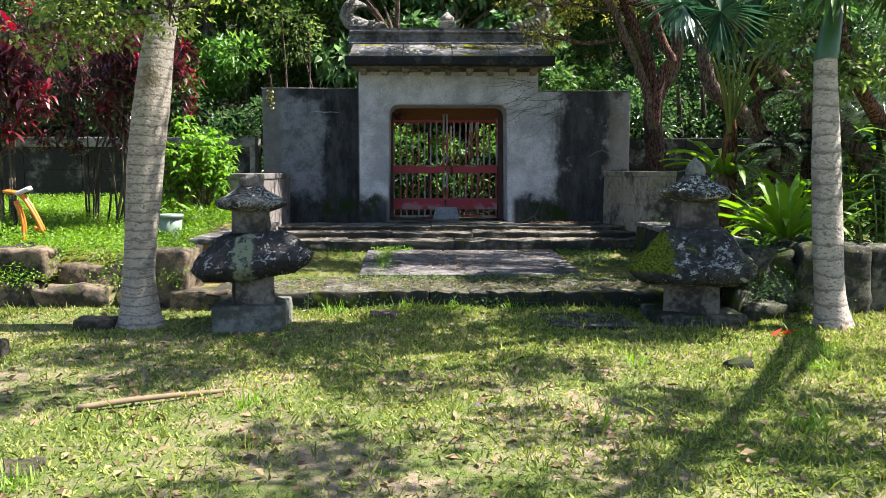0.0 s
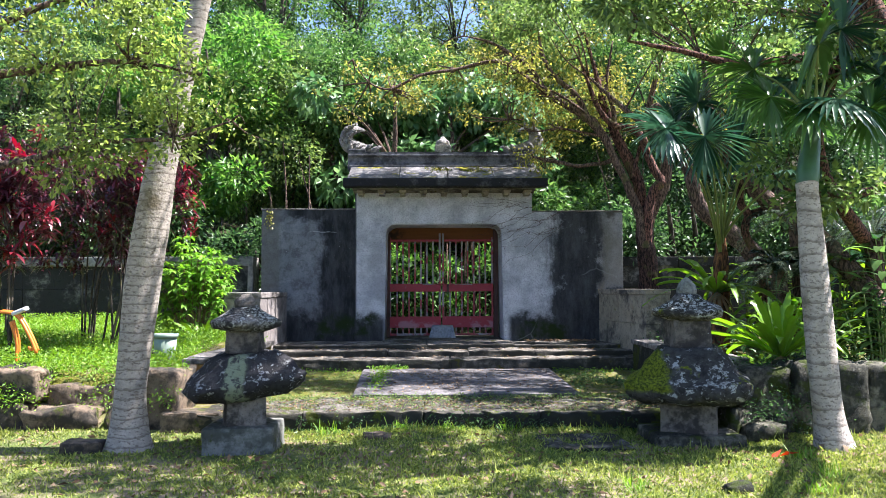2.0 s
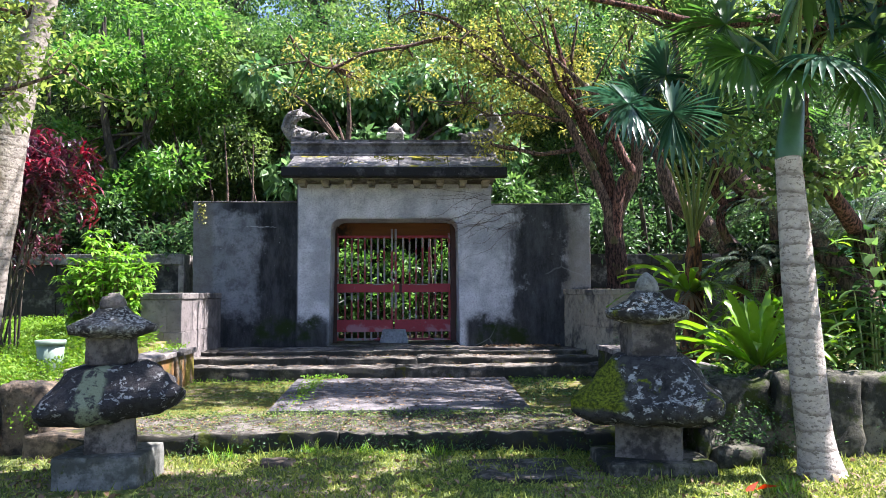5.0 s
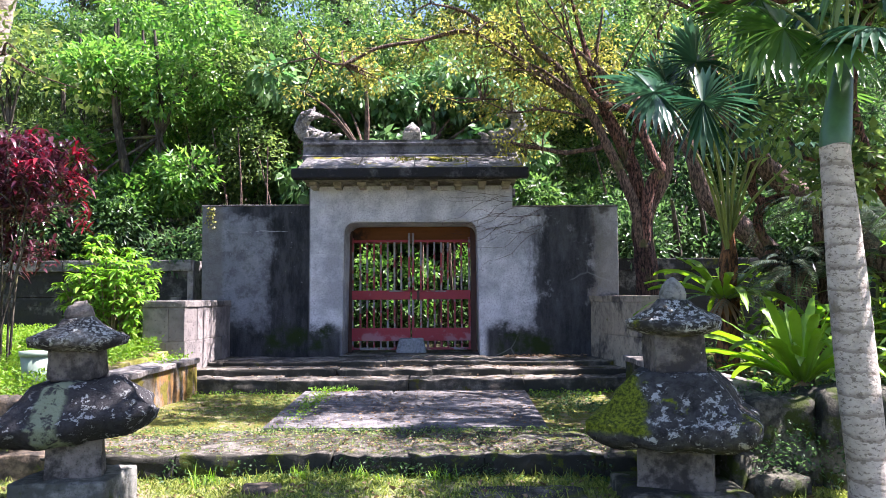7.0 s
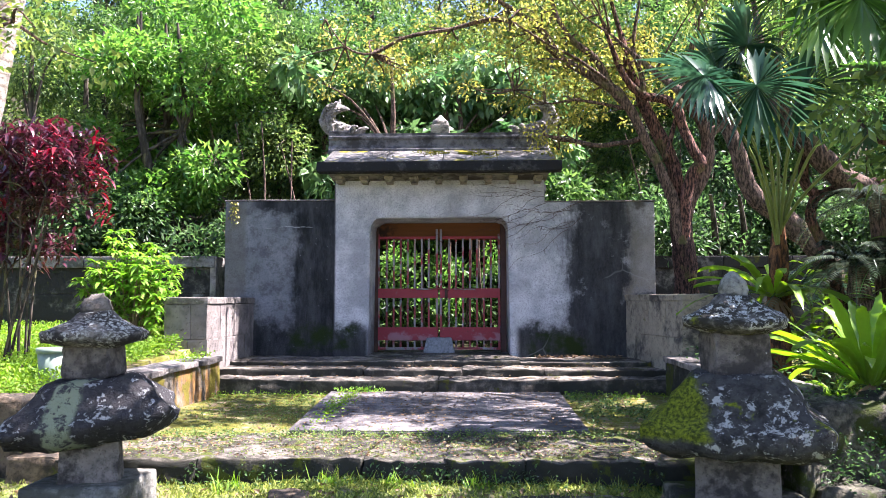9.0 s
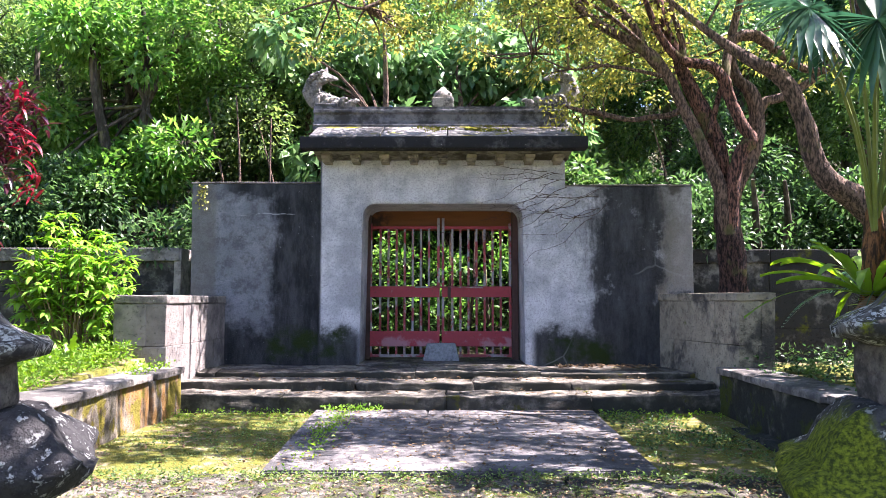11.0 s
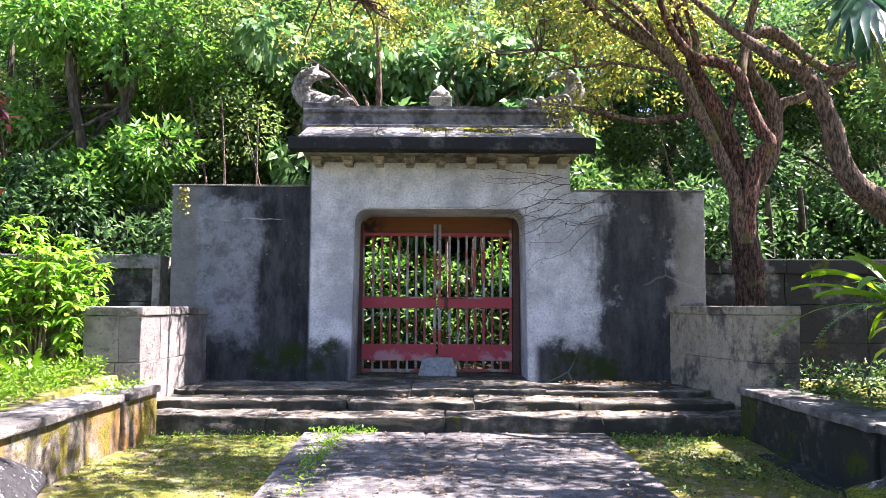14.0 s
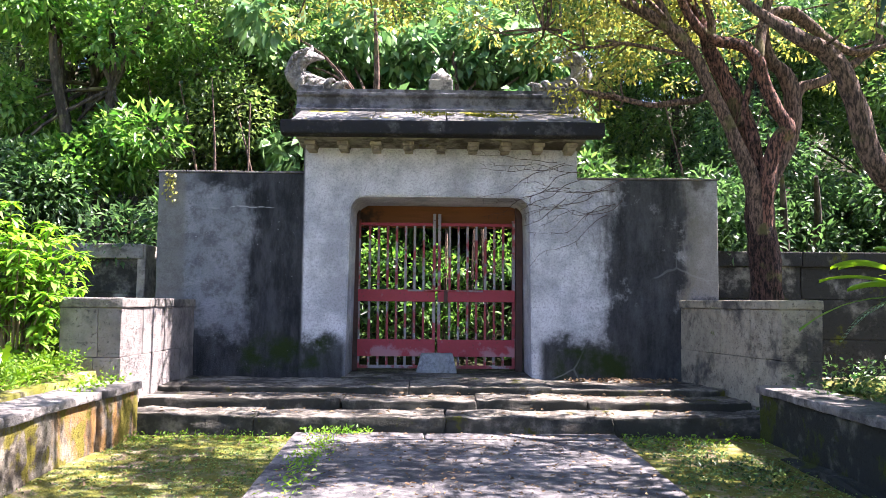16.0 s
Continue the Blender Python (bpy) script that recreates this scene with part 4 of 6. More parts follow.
def lantern(x, y, sizes, turn, label, mats, seed, lean, bulky=False, knob_square=0.1):
    g = thing("stone_lantern", x, y, 0.0, label, "stone lantern", "stone lanterns before the gate")
    base, shaft, low, light_box, high, knob = sizes
    part("base", box(x - base[0], x + base[0], y - base[0] * 0.95, y + base[0] * 0.95, -0.05, base[1], 0.03, 3, 0.016, seed), mats["base"], g)
    part("shaft", blob_rings(x, y, [(shaft[1] - 0.01, shaft[0] * 1.02, shaft[0]), (shaft[1] + 0.05, shaft[0], shaft[0]), (shaft[2] - 0.03, shaft[0] * 0.98, shaft[0]), (shaft[2], shaft[0] * 0.9, shaft[0] * 0.9)], 32, 0.012, 0.85, turn, seed), mats["box"], g)
    w, z0, z1, top = low
    h = z1 - z0
    mid_w = (w + top) / 2
    lv = [(z0 - 0.02, w * 0.45, w * 0.45), (z0 - 0.01, w * 0.70, w * 0.70), (z0 + h * 0.05, w * 0.90, w * 0.90), (z0 + h * 0.12, w * 0.98, w * 0.98), (z0 + h * 0.28, w * 1.0, w * 1.0), (z0 + h * 0.36, w * 0.94, w * 0.94),
          (z0 + h * 0.50, mid_w * 1.06, mid_w * 1.06), (z0 + h * 0.75, top * 1.45, top * 1.45), (z1 - 0.02, top * 1.1, top * 1.1), (z1, top * 0.95, top * 0.95)]
    if bulky:
        lv = [(z0 - 0.02, w * 0.42, w * 0.42), (z0 - 0.01, w * 0.68, w * 0.68), (z0 + h * 0.10, w * 0.88, w * 0.88), (z0 + h * 0.20, w * 0.97, w * 0.97), (z0 + h * 0.28, w, w), (z0 + h * 0.34, w * 0.97, w * 0.97),
              (z0 + h * 0.50, w * 0.88, w * 0.88), (z0 + h * 0.68, w * 0.76, w * 0.76), (z0 + h * 0.86, w * 0.64, w * 0.64), (z1 - 0.02, w * 0.55, w * 0.55), (z1, w * 0.46, w * 0.46)]
    bm = blob_rings(x, y, lv, 72, 0.045 if bulky else 0.026, 0.74 if bulky else 0.88, turn, seed + 4)
    for v in bm.verts:
        r = math.hypot(v.co.x - x, v.co.y - y)
        v.co.z += 0.10 * max(0, r / w - 0.95) + lean * (v.co.x - x) * (0.4 + r)
    part("lower_roof", bm, mats["low"], g, mats["low_label"], True)
    part("light_box", box(x - light_box[0], x + light_box[0], y - light_box[0], y + light_box[0], light_box[1], light_box[2], 0.03, 3, 0.02, seed + 6), mats["box"], g)
    w, z0, z1, top = high
    h = z1 - z0
    bm = blob_rings(x, y, [(z0, w * 0.6, w * 0.6), (z0 + h * 0.12, w * 0.96, w * 0.96), (z0 + h * 0.32, w, w), (z0 + h * 0.5, w * 0.82, w * 0.82), (z0 + h * 0.78, w * 0.5, w * 0.5), (z1, top, top)], 40, 0.022, 0.55, turn, seed + 8)
    for v in bm.verts:
        v.co.z += 0.08 * max(0, math.hypot(v.co.x - x, v.co.y - y) / w - 0.9)
    part("upper_roof", bm, mats["high"], g, smooth=True)
    r, z0, z1 = knob
    part("finial", blob_rings(x, y, [(z0 - 0.01, r * 0.9, r * 0.9), (z0 + (z1 - z0) * 0.3, r, r), (z0 + (z1 - z0) * 0.6, r * 0.82, r * 0.82), (z0 + (z1 - z0) * 0.85, r * 0.45, r * 0.45), (z1, r * (0.12 if knob_square < 0.3 else 0.42), r * (0.12 if knob_square < 0.3 else 0.42))], 18, 0.012 if knob_square < 0.3 else 0.03, knob_square, 0.3, seed), mats["knob"], g, smooth=True)


lantern(-1.52, 6.72, ((0.29, 0.20), (0.165, 0.20, 0.46), (0.475, 0.43, 0.785, 0.20), (0.138, 0.785, 0.985), (0.292, 0.975, 1.175, 0.10), (0.088, 1.165, 1.285)), 0.35,
        "black weathered stone lantern with pale lichen beside the palm", {"base": M_LANTERN_BASE, "box": M_LANTERN_BOX, "low": lantern_pale(), "high": M_LANTERN_HIGH, "knob": M_LANTERN_BOX, "low_label": "boulder-like black roof stone with a pale patch"}, 3, 0.14, True, 0.7)
lantern(2.30, 6.88, ((0.37, 0.095), (0.235, 0.09, 0.40), (0.525, 0.365, 0.805, 0.24), (0.165, 0.79, 1.05), (0.305, 1.045, 1.26, 0.11), (0.088, 1.25, 1.415)), -0.35,
        "dark stone lantern with yellow-green moss and pale lichen", {"base": M_BOULDER_D, "box": M_LANTERN_BOX, "low": lantern_moss(), "high": M_LANTERN_MOSS, "knob": M_LANTERN_BASE, "low_label": "mossy black roof stone"}, 11, 0.02)


# ---- loose stones and stone edging ----
def rock(name, x, y, z, rx, ry, rz, material, label, seed, turn=0.0, group=""):
    lv = [(z - 0.03, rx * 0.75, ry * 0.75), (z + rz * 0.15, rx, ry), (z + rz * 0.55, rx * 0.98, ry), (z + rz * 0.9, rx * 0.93, ry * 0.92), (z + rz, rx * 0.75, ry * 0.75)]
    bm = blob_rings(x, y, lv, 32, min(rx, rz) * 0.3, 0.85, turn, seed)
    for v in bm.verts:
        v.co += noise.noise_vector(v.co * 22) * 0.014
    return tagged(part(name, bm, material, None, label, True), label, "stone", group)


for k, (x0, x1, y0, y1, z0, z1) in enumerate(((-4.30, -3.69, 7.58, 8.0, 0.25, 0.56), (-4.36, -3.76, 7.52, 7.95, -0.06, 0.25), (-3.74, -3.10, 7.42, 7.80, -0.08, 0.20), (-3.68, -2.74, 7.76, 8.1, -0.06, 0.40),
                                              (-2.70, -2.34, 7.55, 8.15, -0.06, 0.54), (-4.95, -4.33, 7.6, 8.0, -0.06, 0.50), (-5.7, -4.98, 7.6, 8.0, -0.06, 0.54), (-2.98, -2.72, 7.50, 7.78, -0.06, 0.26))):
    tagged(part("edging_stone", box(x0, x1, y0, y1, z0, z1, 0.035, 6, 0.075, 3.1 * k + 2), M_BOULDER, smooth=True), "rough squared brown stone in the terrace edge", "stone", "terrace edge stones")
tagged(part("edging_block", box(-2.48, -1.93, 7.45, 7.78, -0.05, 0.17, 0.02, 3, 0.02, 5), M_BOULDER), "long worn edging block beside the kerb", "stone")
for k, (x0, x1, y0, y1, top) in enumerate(((2.78, 3.30, 7.02, 7.5, 0.60), (3.30, 3.98, 6.98, 7.5, 0.64), (3.98, 4.55, 7.03, 7.5, 0.60), (4.55, 5.3, 7.0, 7.5, 0.62), (5.3, 6.1, 7.03, 7.5, 0.6), (6.1, 7.0, 7.0, 7.5, 0.6))):
    tagged(part("bank_stone", box(x0 + 0.004, x1 - 0.004, y0, y1, -0.06, top, 0.05, 6, 0.07, 40 + k * 2.3), M_BOULDER_D, smooth=True), "large dark mossy stone edging the planted bank", "stone", "stones of the bank")
for k, (x, y, rx, ry, h) in enumerate(((2.62, 7.22, 0.15, 0.14, 0.22), (2.92, 6.90, 0.18, 0.12, 0.17), (2.75, 7.02, 0.12, 0.1, 0.28))):
    rock("mossy_rock", x, y, -0.02, rx, ry, h, M_BOULDER_D, "small mossy rock at the foot of the bank", 60 + k * 2.3, 0.2 * k, "rocks at the bank")
tagged(part("cut_stone", box(-2.93, -2.61, 6.42, 6.62, -0.03, 0.10, 0.02, 3, 0.014, 8), M_BOULDER), "small squared stone lying on the lawn", "stone")
tagged(part("cut_stone", box(-3.25, -3.0, 5.4, 5.62, -0.03, 0.12, 0.02, 3, 0.014, 9), M_BOULDER), "squared reddish stone lying on the lawn", "stone")
rock("lawn_stone", 2.02, 5.12, -0.02, 0.085, 0.06, 0.075, M_BOULDER_D, "small grey stone lying in the grass", 71)
rock("lawn_stone", -0.42, 7.02, -0.02, 0.12, 0.10, 0.07, M_BOULDER, "low brown stone lying in the grass", 72)
rock("lawn_stone", 0.30, 4.33, -0.02, 0.07, 0.05, 0.025, M_SLAB, "flat pale stone lying in the grass", 73)
rock("lawn_stone", -1.85, 3.42, -0.03, 0.13, 0.09, 0.06, M_BOULDER, "low brown stone half sunk in the lawn", 74)
tagged(part("fallen_stick", add_tube(bmesh.new(), [(-1.95, 4.28, 0.015), (-1.6, 4.42, 0.03), (-1.25, 4.58, 0.02), (-0.9, 4.68, 0.015)], [0.02, 0.017, 0.012, 0.006], 7, 0.3), M_TWIG, None, "", True), "dry stick lying on the lawn", "stick")
rock("terrace_rock", -2.98, 9.05, 0.42, 0.12, 0.12, 0.24, M_BOULDER_D, "grey rock on the grassy terrace", 77)


# ---- handcart handles and pot on the terrace ----
def cart():
    g = thing("handcart_frame", -4.15, 8.25, 0.42, "orange tubular handcart frame with pale grips standing in weeds", "handcart")
    for dx, dy in ((0.0, 0.0), (-0.12, 0.28)):
        part("tube", add_tube(bmesh.new(), [(-3.94 + dx, 8.1 + dy, 0.68), (-4.02 + dx, 8.1 + dy, 0.86), (-4.16 + dx, 8.12 + dy, 1.06), (-4.34 + dx, 8.14 + dy, 1.10)], [0.017] * 4, 10), M_ORANGE, g, smooth=True)
        part("grip", add_tube(bmesh.new(), [(-4.2 + dx, 8.12 + dy, 1.075), (-4.06 + dx, 8.10 + dy, 1.13)], [0.023, 0.023], 10), M_GRIP, g, "pale rubber grip", True)
        part("leg", add_tube(bmesh.new(), [(-4.22 + dx, 8.12 + dy, 1.0), (-4.16 + dx, 8.14 + dy, 0.75), (-4.20 + dx, 8.16 + dy, 0.40)], [0.016] * 3, 10), M_ORANGE, g, smooth=True)
    part("crossbar", add_tube(bmesh.new(), [(-3.98, 8.09, 0.72), (-4.08, 8.25, 0.71), (-4.16, 8.39, 0.72)], [0.016] * 3, 10), M_ORANGE, g, smooth=True)


cart()
pot = thing("plant_pot", -2.86, 8.75, 0.43, "pale green plastic plant pot among weeds", "plant pot")
part("body", blob_rings(-2.86, 8.75, [(0.44, 0.085, 0.085), (0.62, 0.11, 0.11), (0.80, 0.125, 0.125), (0.80, 0.11, 0.11), (0.62, 0.10, 0.10)], 24), M_POT, pot, smooth=True)
part("rim", blob_rings(-2.86, 8.75, [(0.79, 0.135, 0.135), (0.835, 0.138, 0.138), (0.835, 0.115, 0.115), (0.80, 0.112, 0.112)], 24), M_POT, pot, smooth=True)


# ---- palms ----
def fan_leaf(parent, centre, way, radius, material, count=30, droop=0.3, name="fan_leaf", half=150, face=None):
    """Pleated fan of stiff segments round the end of a stalk."""
    w = Vector(way).normalized()
    s = w.cross(Vector(face or (0, 0, 1))).normalized()
    u = w
    a = np.radians(np.linspace(-half, half, count))
    d = np.outer(np.cos(a), u) + np.outer(np.sin(a), s)
    az, el = np.arctan2(d[:, 1], d[:, 0]), np.arcsin(np.clip(d[:, 2], -1, 1))
    ln = radius * (0.86 + 0.14 * np.cos(a)) * rng.uniform(0.93, 1.05, count)
    v, f = ribbons(np.tile(np.array(centre), (count, 1)), az, el, ln, radius * 0.115, droop * rng.uniform(0.7, 1.5, count), 6, [(0, 0.35), (0.5, 1.0), (0.72, 0.62), (1, 0.05)], 0.5)
    return sheet(name, v, f, material, parent)


def pinnate(parent, base, az, el, length, leaflet, material, pairs=26, droop=0.6, stalk=None, name="frond"):
    s = np.linspace(0.12, 1, pairs)
    dh = np.array([math.cos(az), math.sin(az)])
    out = length * s * math.cos(el) * (1 - 0.25 * droop * s)
    z = base[2] + length * (math.sin(el) * s - droop * s * s)
    p = np.stack([base[0] + out * dh[0], base[1] + out * dh[1], z], 1)
    ln = leaflet * np.sin(np.pi * np.clip(s * 0.85 + 0.12, 0, 1)) + 0.02
    sets = []
    for sgn in (-1, 1):
        sets.append(ribbons(p, az + sgn * radians(62), 0.15, ln, leaflet * 0.11, 0.35, 2, None, 0.3))
    mid = ribbons([base], az, el, length, 0.025, droop, 10, [(0, 1), (1, 0.2)], 0.4)
    v, f = join(*sets, mid)
    return sheet(name, v, f, material, parent)


def palm_left():
    g = thing("palm_tree", -2.44, 6.6, 0.0, "leaning palm with a pale ringed trunk on the lawn", "palm tree")
    zs = np.concatenate([[-0.05, 0.03, 0.10, 0.2, 0.32], np.arange(0.45, 5.6, 0.11)])
    bm = bmesh.new()
    rings = []
    for i, z in enumerate(zs):
        x = np.interp(z, [0, 0.4, 0.85, 1.37, 1.8, 2.25, 2.67, 3.12, 5.6], [-2.44, -2.44, -2.40, -2.35, -2.29, -2.225, -2.13, -2.03, -1.50])
        r = np.interp(z, [-0.05, 0.03, 0.15, 0.45, 0.93, 1.36, 1.8, 2.23, 2.67, 3.12, 5.6], [0.22, 0.19, 0.152, 0.124, 0.132, 0.142, 0.146, 0.132, 0.102, 0.086, 0.065]) + 0.003 * (i % 2)
        rings.append([bm.verts.new((x + math.cos(a) * r * (1 + 0.06 * noise.noise(Vector((math.cos(a) * 2, math.sin(a) * 2, z * 2)))), 6.6 + math.sin(a) * r, z + 0.01 * math.sin(a * 2 + z * 5))) for a in [2 * math.pi * k / 24 for k in range(24)]])
    for a, b in zip(rings, rings[1:]):
        for k in range(24):
            bm.faces.new((a[k], a[(k + 1) % 24], b[(k + 1) % 24], b[k]))
    part("trunk", bm, M_PALM_L, g, "pale ringed palm trunk", True)
    part("crownshaft", add_tube(bmesh.new(), [(-1.51, 6.6, 5.55), (-1.42, 6.6, 6.0), (-1.36, 6.6, 6.4)], [0.075, 0.07, 0.04], 12), M_SHAFT, g, smooth=True)
    for k in range(11):
        pinnate(g, (-1.38, 6.6, 6.3), k * 0.571 + 0.2, 0.75 + 0.3 * math.sin(k), 1.9, 0.42, L_MID, 26, 0.75)


palm_left()


def palm_right():
    g = thing("palm_tree", 3.37, 6.5, 0.0, "slender palm with a pale spotted trunk and fan leaves", "palm tree")
    zs = np.concatenate([[-0.05, 0.02, 0.08, 0.16, 0.28], np.arange(0.4, 2.22, 0.09)])
    bm = bmesh.new()
    rings = []
    for i, z in enumerate(zs):
        x = np.interp(z, [-0.05, 0.03, 0.12, 0.34, 0.65, 1.33, 2.0, 2.2], [3.40, 3.38, 3.36, 3.325, 3.30, 3.255, 3.215, 3.205])
        yc = np.interp(z, [0, 2.2], [6.5, 6.5])
        r = np.interp(z, [-0.05, 0.04, 0.14, 0.35, 0.72, 1.4, 2.1], [0.185, 0.16, 0.132, 0.116, 0.119, 0.112, 0.088]) + 0.002 * (i % 2)
        rings.append([bm.verts.new((x + math.cos(a) * r, yc + math.sin(a) * r, z + 0.008 * math.sin(a * 2 + z * 5))) for a in [2 * math.pi * k / 22 for k in range(22)]])
    for a, b in zip(rings, rings[1:]):
        for k in range(22):
            bm.faces.new((a[k], a[(k + 1) % 22], b[(k + 1) % 22], b[k]))
    part("trunk", bm, M_PALM_R, g, "pale spotted palm trunk", True)
    v, f = ribbons(np.stack([3.40 + 0.16 * np.cos(np.arange(40) * 0.9), 6.5 + 0.16 * np.sin(np.arange(40) * 0.9), np.full(40, 0.05)], 1), np.arange(40) * 0.9, 0.1, 0.10, 0.02, 0.5, 2)
    tagged(sheet("root_mat", v, f, M_TWIG, g, "matted brown roots"), kind="stuff")
    part("crownshaft", add_tube(bmesh.new(), [(3.205, 6.5, 2.15), (3.22, 6.51, 2.26), (3.27, 6.55, 2.5), (3.33, 6.6, 2.75), (3.37, 6.63, 2.92)], [0.082, 0.094, 0.080, 0.058, 0.035], 16), M_SHAFT, g, "smooth green crownshaft", True)
    top = Vector((3.35, 6.61, 2.80))
    fans = ((205, 10, 0.55, 0.50, 1, (0.2, -1.0, 0.7)), (238, -5, 0.42, 0.46, 1, None), (265, 5, 0.40, 0.48, 0, (0.1, -0.6, 1.0)), (320, 0, 0.42, 0.50, 1, (-0.3, -1.0, 0.5)), (170, 40, 0.65, 0.52, 1, (0.0, -1.0, 0.4)),
            (345, 30, 0.6, 0.55, 0, (0.2, -1.0, 0.3)), (30, 45, 0.6, 0.55, 1, None), (95, 50, 0.5, 0.55, 0, None), (250, 60, 0.6, 0.5, 1, (0.3, -1.0, 0.2)), (10, 70, 0.8, 0.55, 0, (-0.2, -1.0, 0.3)))
    for k, (az, el, ln, rad, lit, face) in enumerate(fans):
        a, e = radians(az), radians(el)
        way = Vector((math.cos(a) * math.cos(e), math.sin(a) * math.cos(e), math.sin(e)))
        tip = top + way * ln
        stalk = part("stalk", add_tube(bmesh.new(), [top - Vector((0, 0, 0.06)), top + way * ln * 0.5 + Vector((0, 0, 0.04)), tip], [0.016, 0.012, 0.008], 6), M_STALK, g)
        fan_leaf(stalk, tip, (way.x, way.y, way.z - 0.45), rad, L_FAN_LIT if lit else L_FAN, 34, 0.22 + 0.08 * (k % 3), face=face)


palm_right()


def fan_palm():
    g = thing("fan_palm", 3.68, 9.68, 0.45, "young fan palm with long stalks and blue-green leaves", "palm")
    part("stem", add_tube(bmesh.new(), [(3.66, 9.72, 0.35), (3.65, 9.70, 0.8), (3.66, 9.69, 1.3), (3.68, 9.68, 1.7), (3.70, 9.68, 2.05)], [0.13, 0.11, 0.10, 0.075, 0.03], 14, 0.9), M_FIBRE, g, "fibrous orange-brown stem", True)
    fans = ((3.02, 8.36, 2.95, 0.60, 0, (0.55, -0.3, -0.6), (-0.2, -1, 0.5)), (2.62, 8.42, 3.05, 0.62, 0, (-1, -0.2, 0.25), (0.1, -0.8, 0.8)), (3.14, 8.9, 3.45, 0.60, 0, (-0.2, -0.2, 1), (0.3, -1, 0.2)),
            (3.45, 8.5, 2.95, 0.60, 0, (0.8, -0.2, 0.5), (-0.4, -1, 0.3)), (3.70, 8.7, 3.6, 0.62, 1, (0.4, -0.3, -0.3), (0.2, -1, 0.5)), (2.85, 8.8, 3.2, 0.55, 0, (-0.7, -0.2, 0.8), (0.3, -1, 0.4)),
            (4.05, 8.5, 3.1, 0.55, 1, (1, -0.3, -0.2), None), (3.5, 9.0, 3.95, 0.55, 1, (0.2, -0.2, 1), (0, -1, 0.1)), (3.85, 8.2, 2.55, 0.48, 0, (0.9, -0.5, 0.1), None), (4.3, 8.8, 3.6, 0.6, 1, (0.8, -0.2, 0.4), (-0.3, -1, 0.4)))
    for k, (x, y, z, rad, lit, way, face) in enumerate(fans):
        stalk = part("stalk", add_tube(bmesh.new(), [(3.68, 9.68, 1.65 + 0.03 * k), (3.68 + (x - 3.68) * 0.35, 9.68 + (y - 9.68) * 0.35, 1.7 + (z - 1.7) * 0.6), (x, y, z)], [0.02, 0.014, 0.009], 6), M_STALK, g)
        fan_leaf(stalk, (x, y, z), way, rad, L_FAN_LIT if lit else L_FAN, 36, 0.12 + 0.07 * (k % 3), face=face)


fan_palm()


# ---- ferns, shrubs ----
def nest_fern(x, y, z, length, count, label, el0=55.0, seed=0):
    g = thing("nest_fern", x, y, z, label, "fern")
    q = np.random.default_rng(seed)
    for k in range(count):
        az = 2 * math.pi * k / count + q.uniform(-0.25, 0.25)
        el = radians(el0 + q.uniform(-30, 20))
        ln = length * q.uniform(0.75, 1.15)
        v, f = ribbons([(x + 0.05 * math.cos(az), y + 0.05 * math.sin(az), z)], az, el, ln, ln * 0.085, q.uniform(0.25, 0.7), 14, [(0, 0.3), (0.3, 0.8), (0.65, 1.0), (0.9, 0.6), (1, 0.05)], 0.35)
        v[:, 2] += 0.014 * np.sin(np.arange(len(v)) * 2.1 + k)
        v[:, :2] += 0.008 * np.sin(np.arange(len(v)) * 1.3 + 2 * k)[:, None]
        sheet("frond", v, f, L_FERN, g, smooth=True)
    v, f = ribbons(np.tile([(x, y, z)], (14, 1)), np.arange(14) * 0.45, -0.5, length * 0.3, 0.05, 0.5, 3)
    sheet("dead_fronds", v, f, L_DRY, g, "withered brown fronds")


nest_fern(3.46, 7.62, 0.66, 0.98, 46, "bright green nest fern on the mossy bank", 58, 1)
nest_fern(3.60, 9.62, 1.27, 0.98, 26, "bright nest fern growing on the fan palm stem", 44, 2)
nest_fern(-2.98, 10.55, 0.62, 0.60, 13, "small nest fern under the shrub", 45, 3)
nest_fern(3.95, 7.9, 0.6, 0.65, 14, "bright nest fern among dark leaves", 50, 4)


def bush():
    cx, cy = -3.26, 11.15
    g = thing("lime_shrub", cx, cy, 0.55, "bright lime-green leafy shrub beside the block wall", "shrub")
    tips = []
    for k in range(40):
        a, r = k * 2.4, 0.58 * math.sqrt((k + 0.5) / 40)
        tip = (cx + r * math.cos(a), cy + r * math.sin(a), 1.05 + 1.05 * (1 - (r / 0.6) ** 2 * 0.55) * (0.72 + 0.28 * math.sin(k * 1.9)))
        tips.append(tip)
        part("stem", add_tube(bmesh.new(), [(cx + 0.1 * math.cos(a), cy + 0.1 * math.sin(a), 0.5), (cx + 0.6 * r * math.cos(a), cy + 0.6 * r * math.sin(a), 0.5 + 0.6 * (tip[2] - 0.5)), tip], [0.014, 0.009, 0.004], 5), M_TWIG, g)
    sets = []
    for t in tips:
        for lev in range(5):
            c = np.array(t) - np.array([0, 0, 0.12 * lev]) - (np.array(t) - np.array([cx, cy, t[2]])) * 0.08 * lev
            n = 14
            az = rng.uniform(0, 6.28, n)
            sets.append(ribbons(np.tile(c, (n, 1)), az, rng.uniform(-0.1, 0.7, n), rng.uniform(0.10, 0.19, n), 0.05, rng.uniform(0.2, 0.7, n), 3))
    v, f = join(*sets)
    sheet("foliage", v, f, L_LIME, g)


bush()


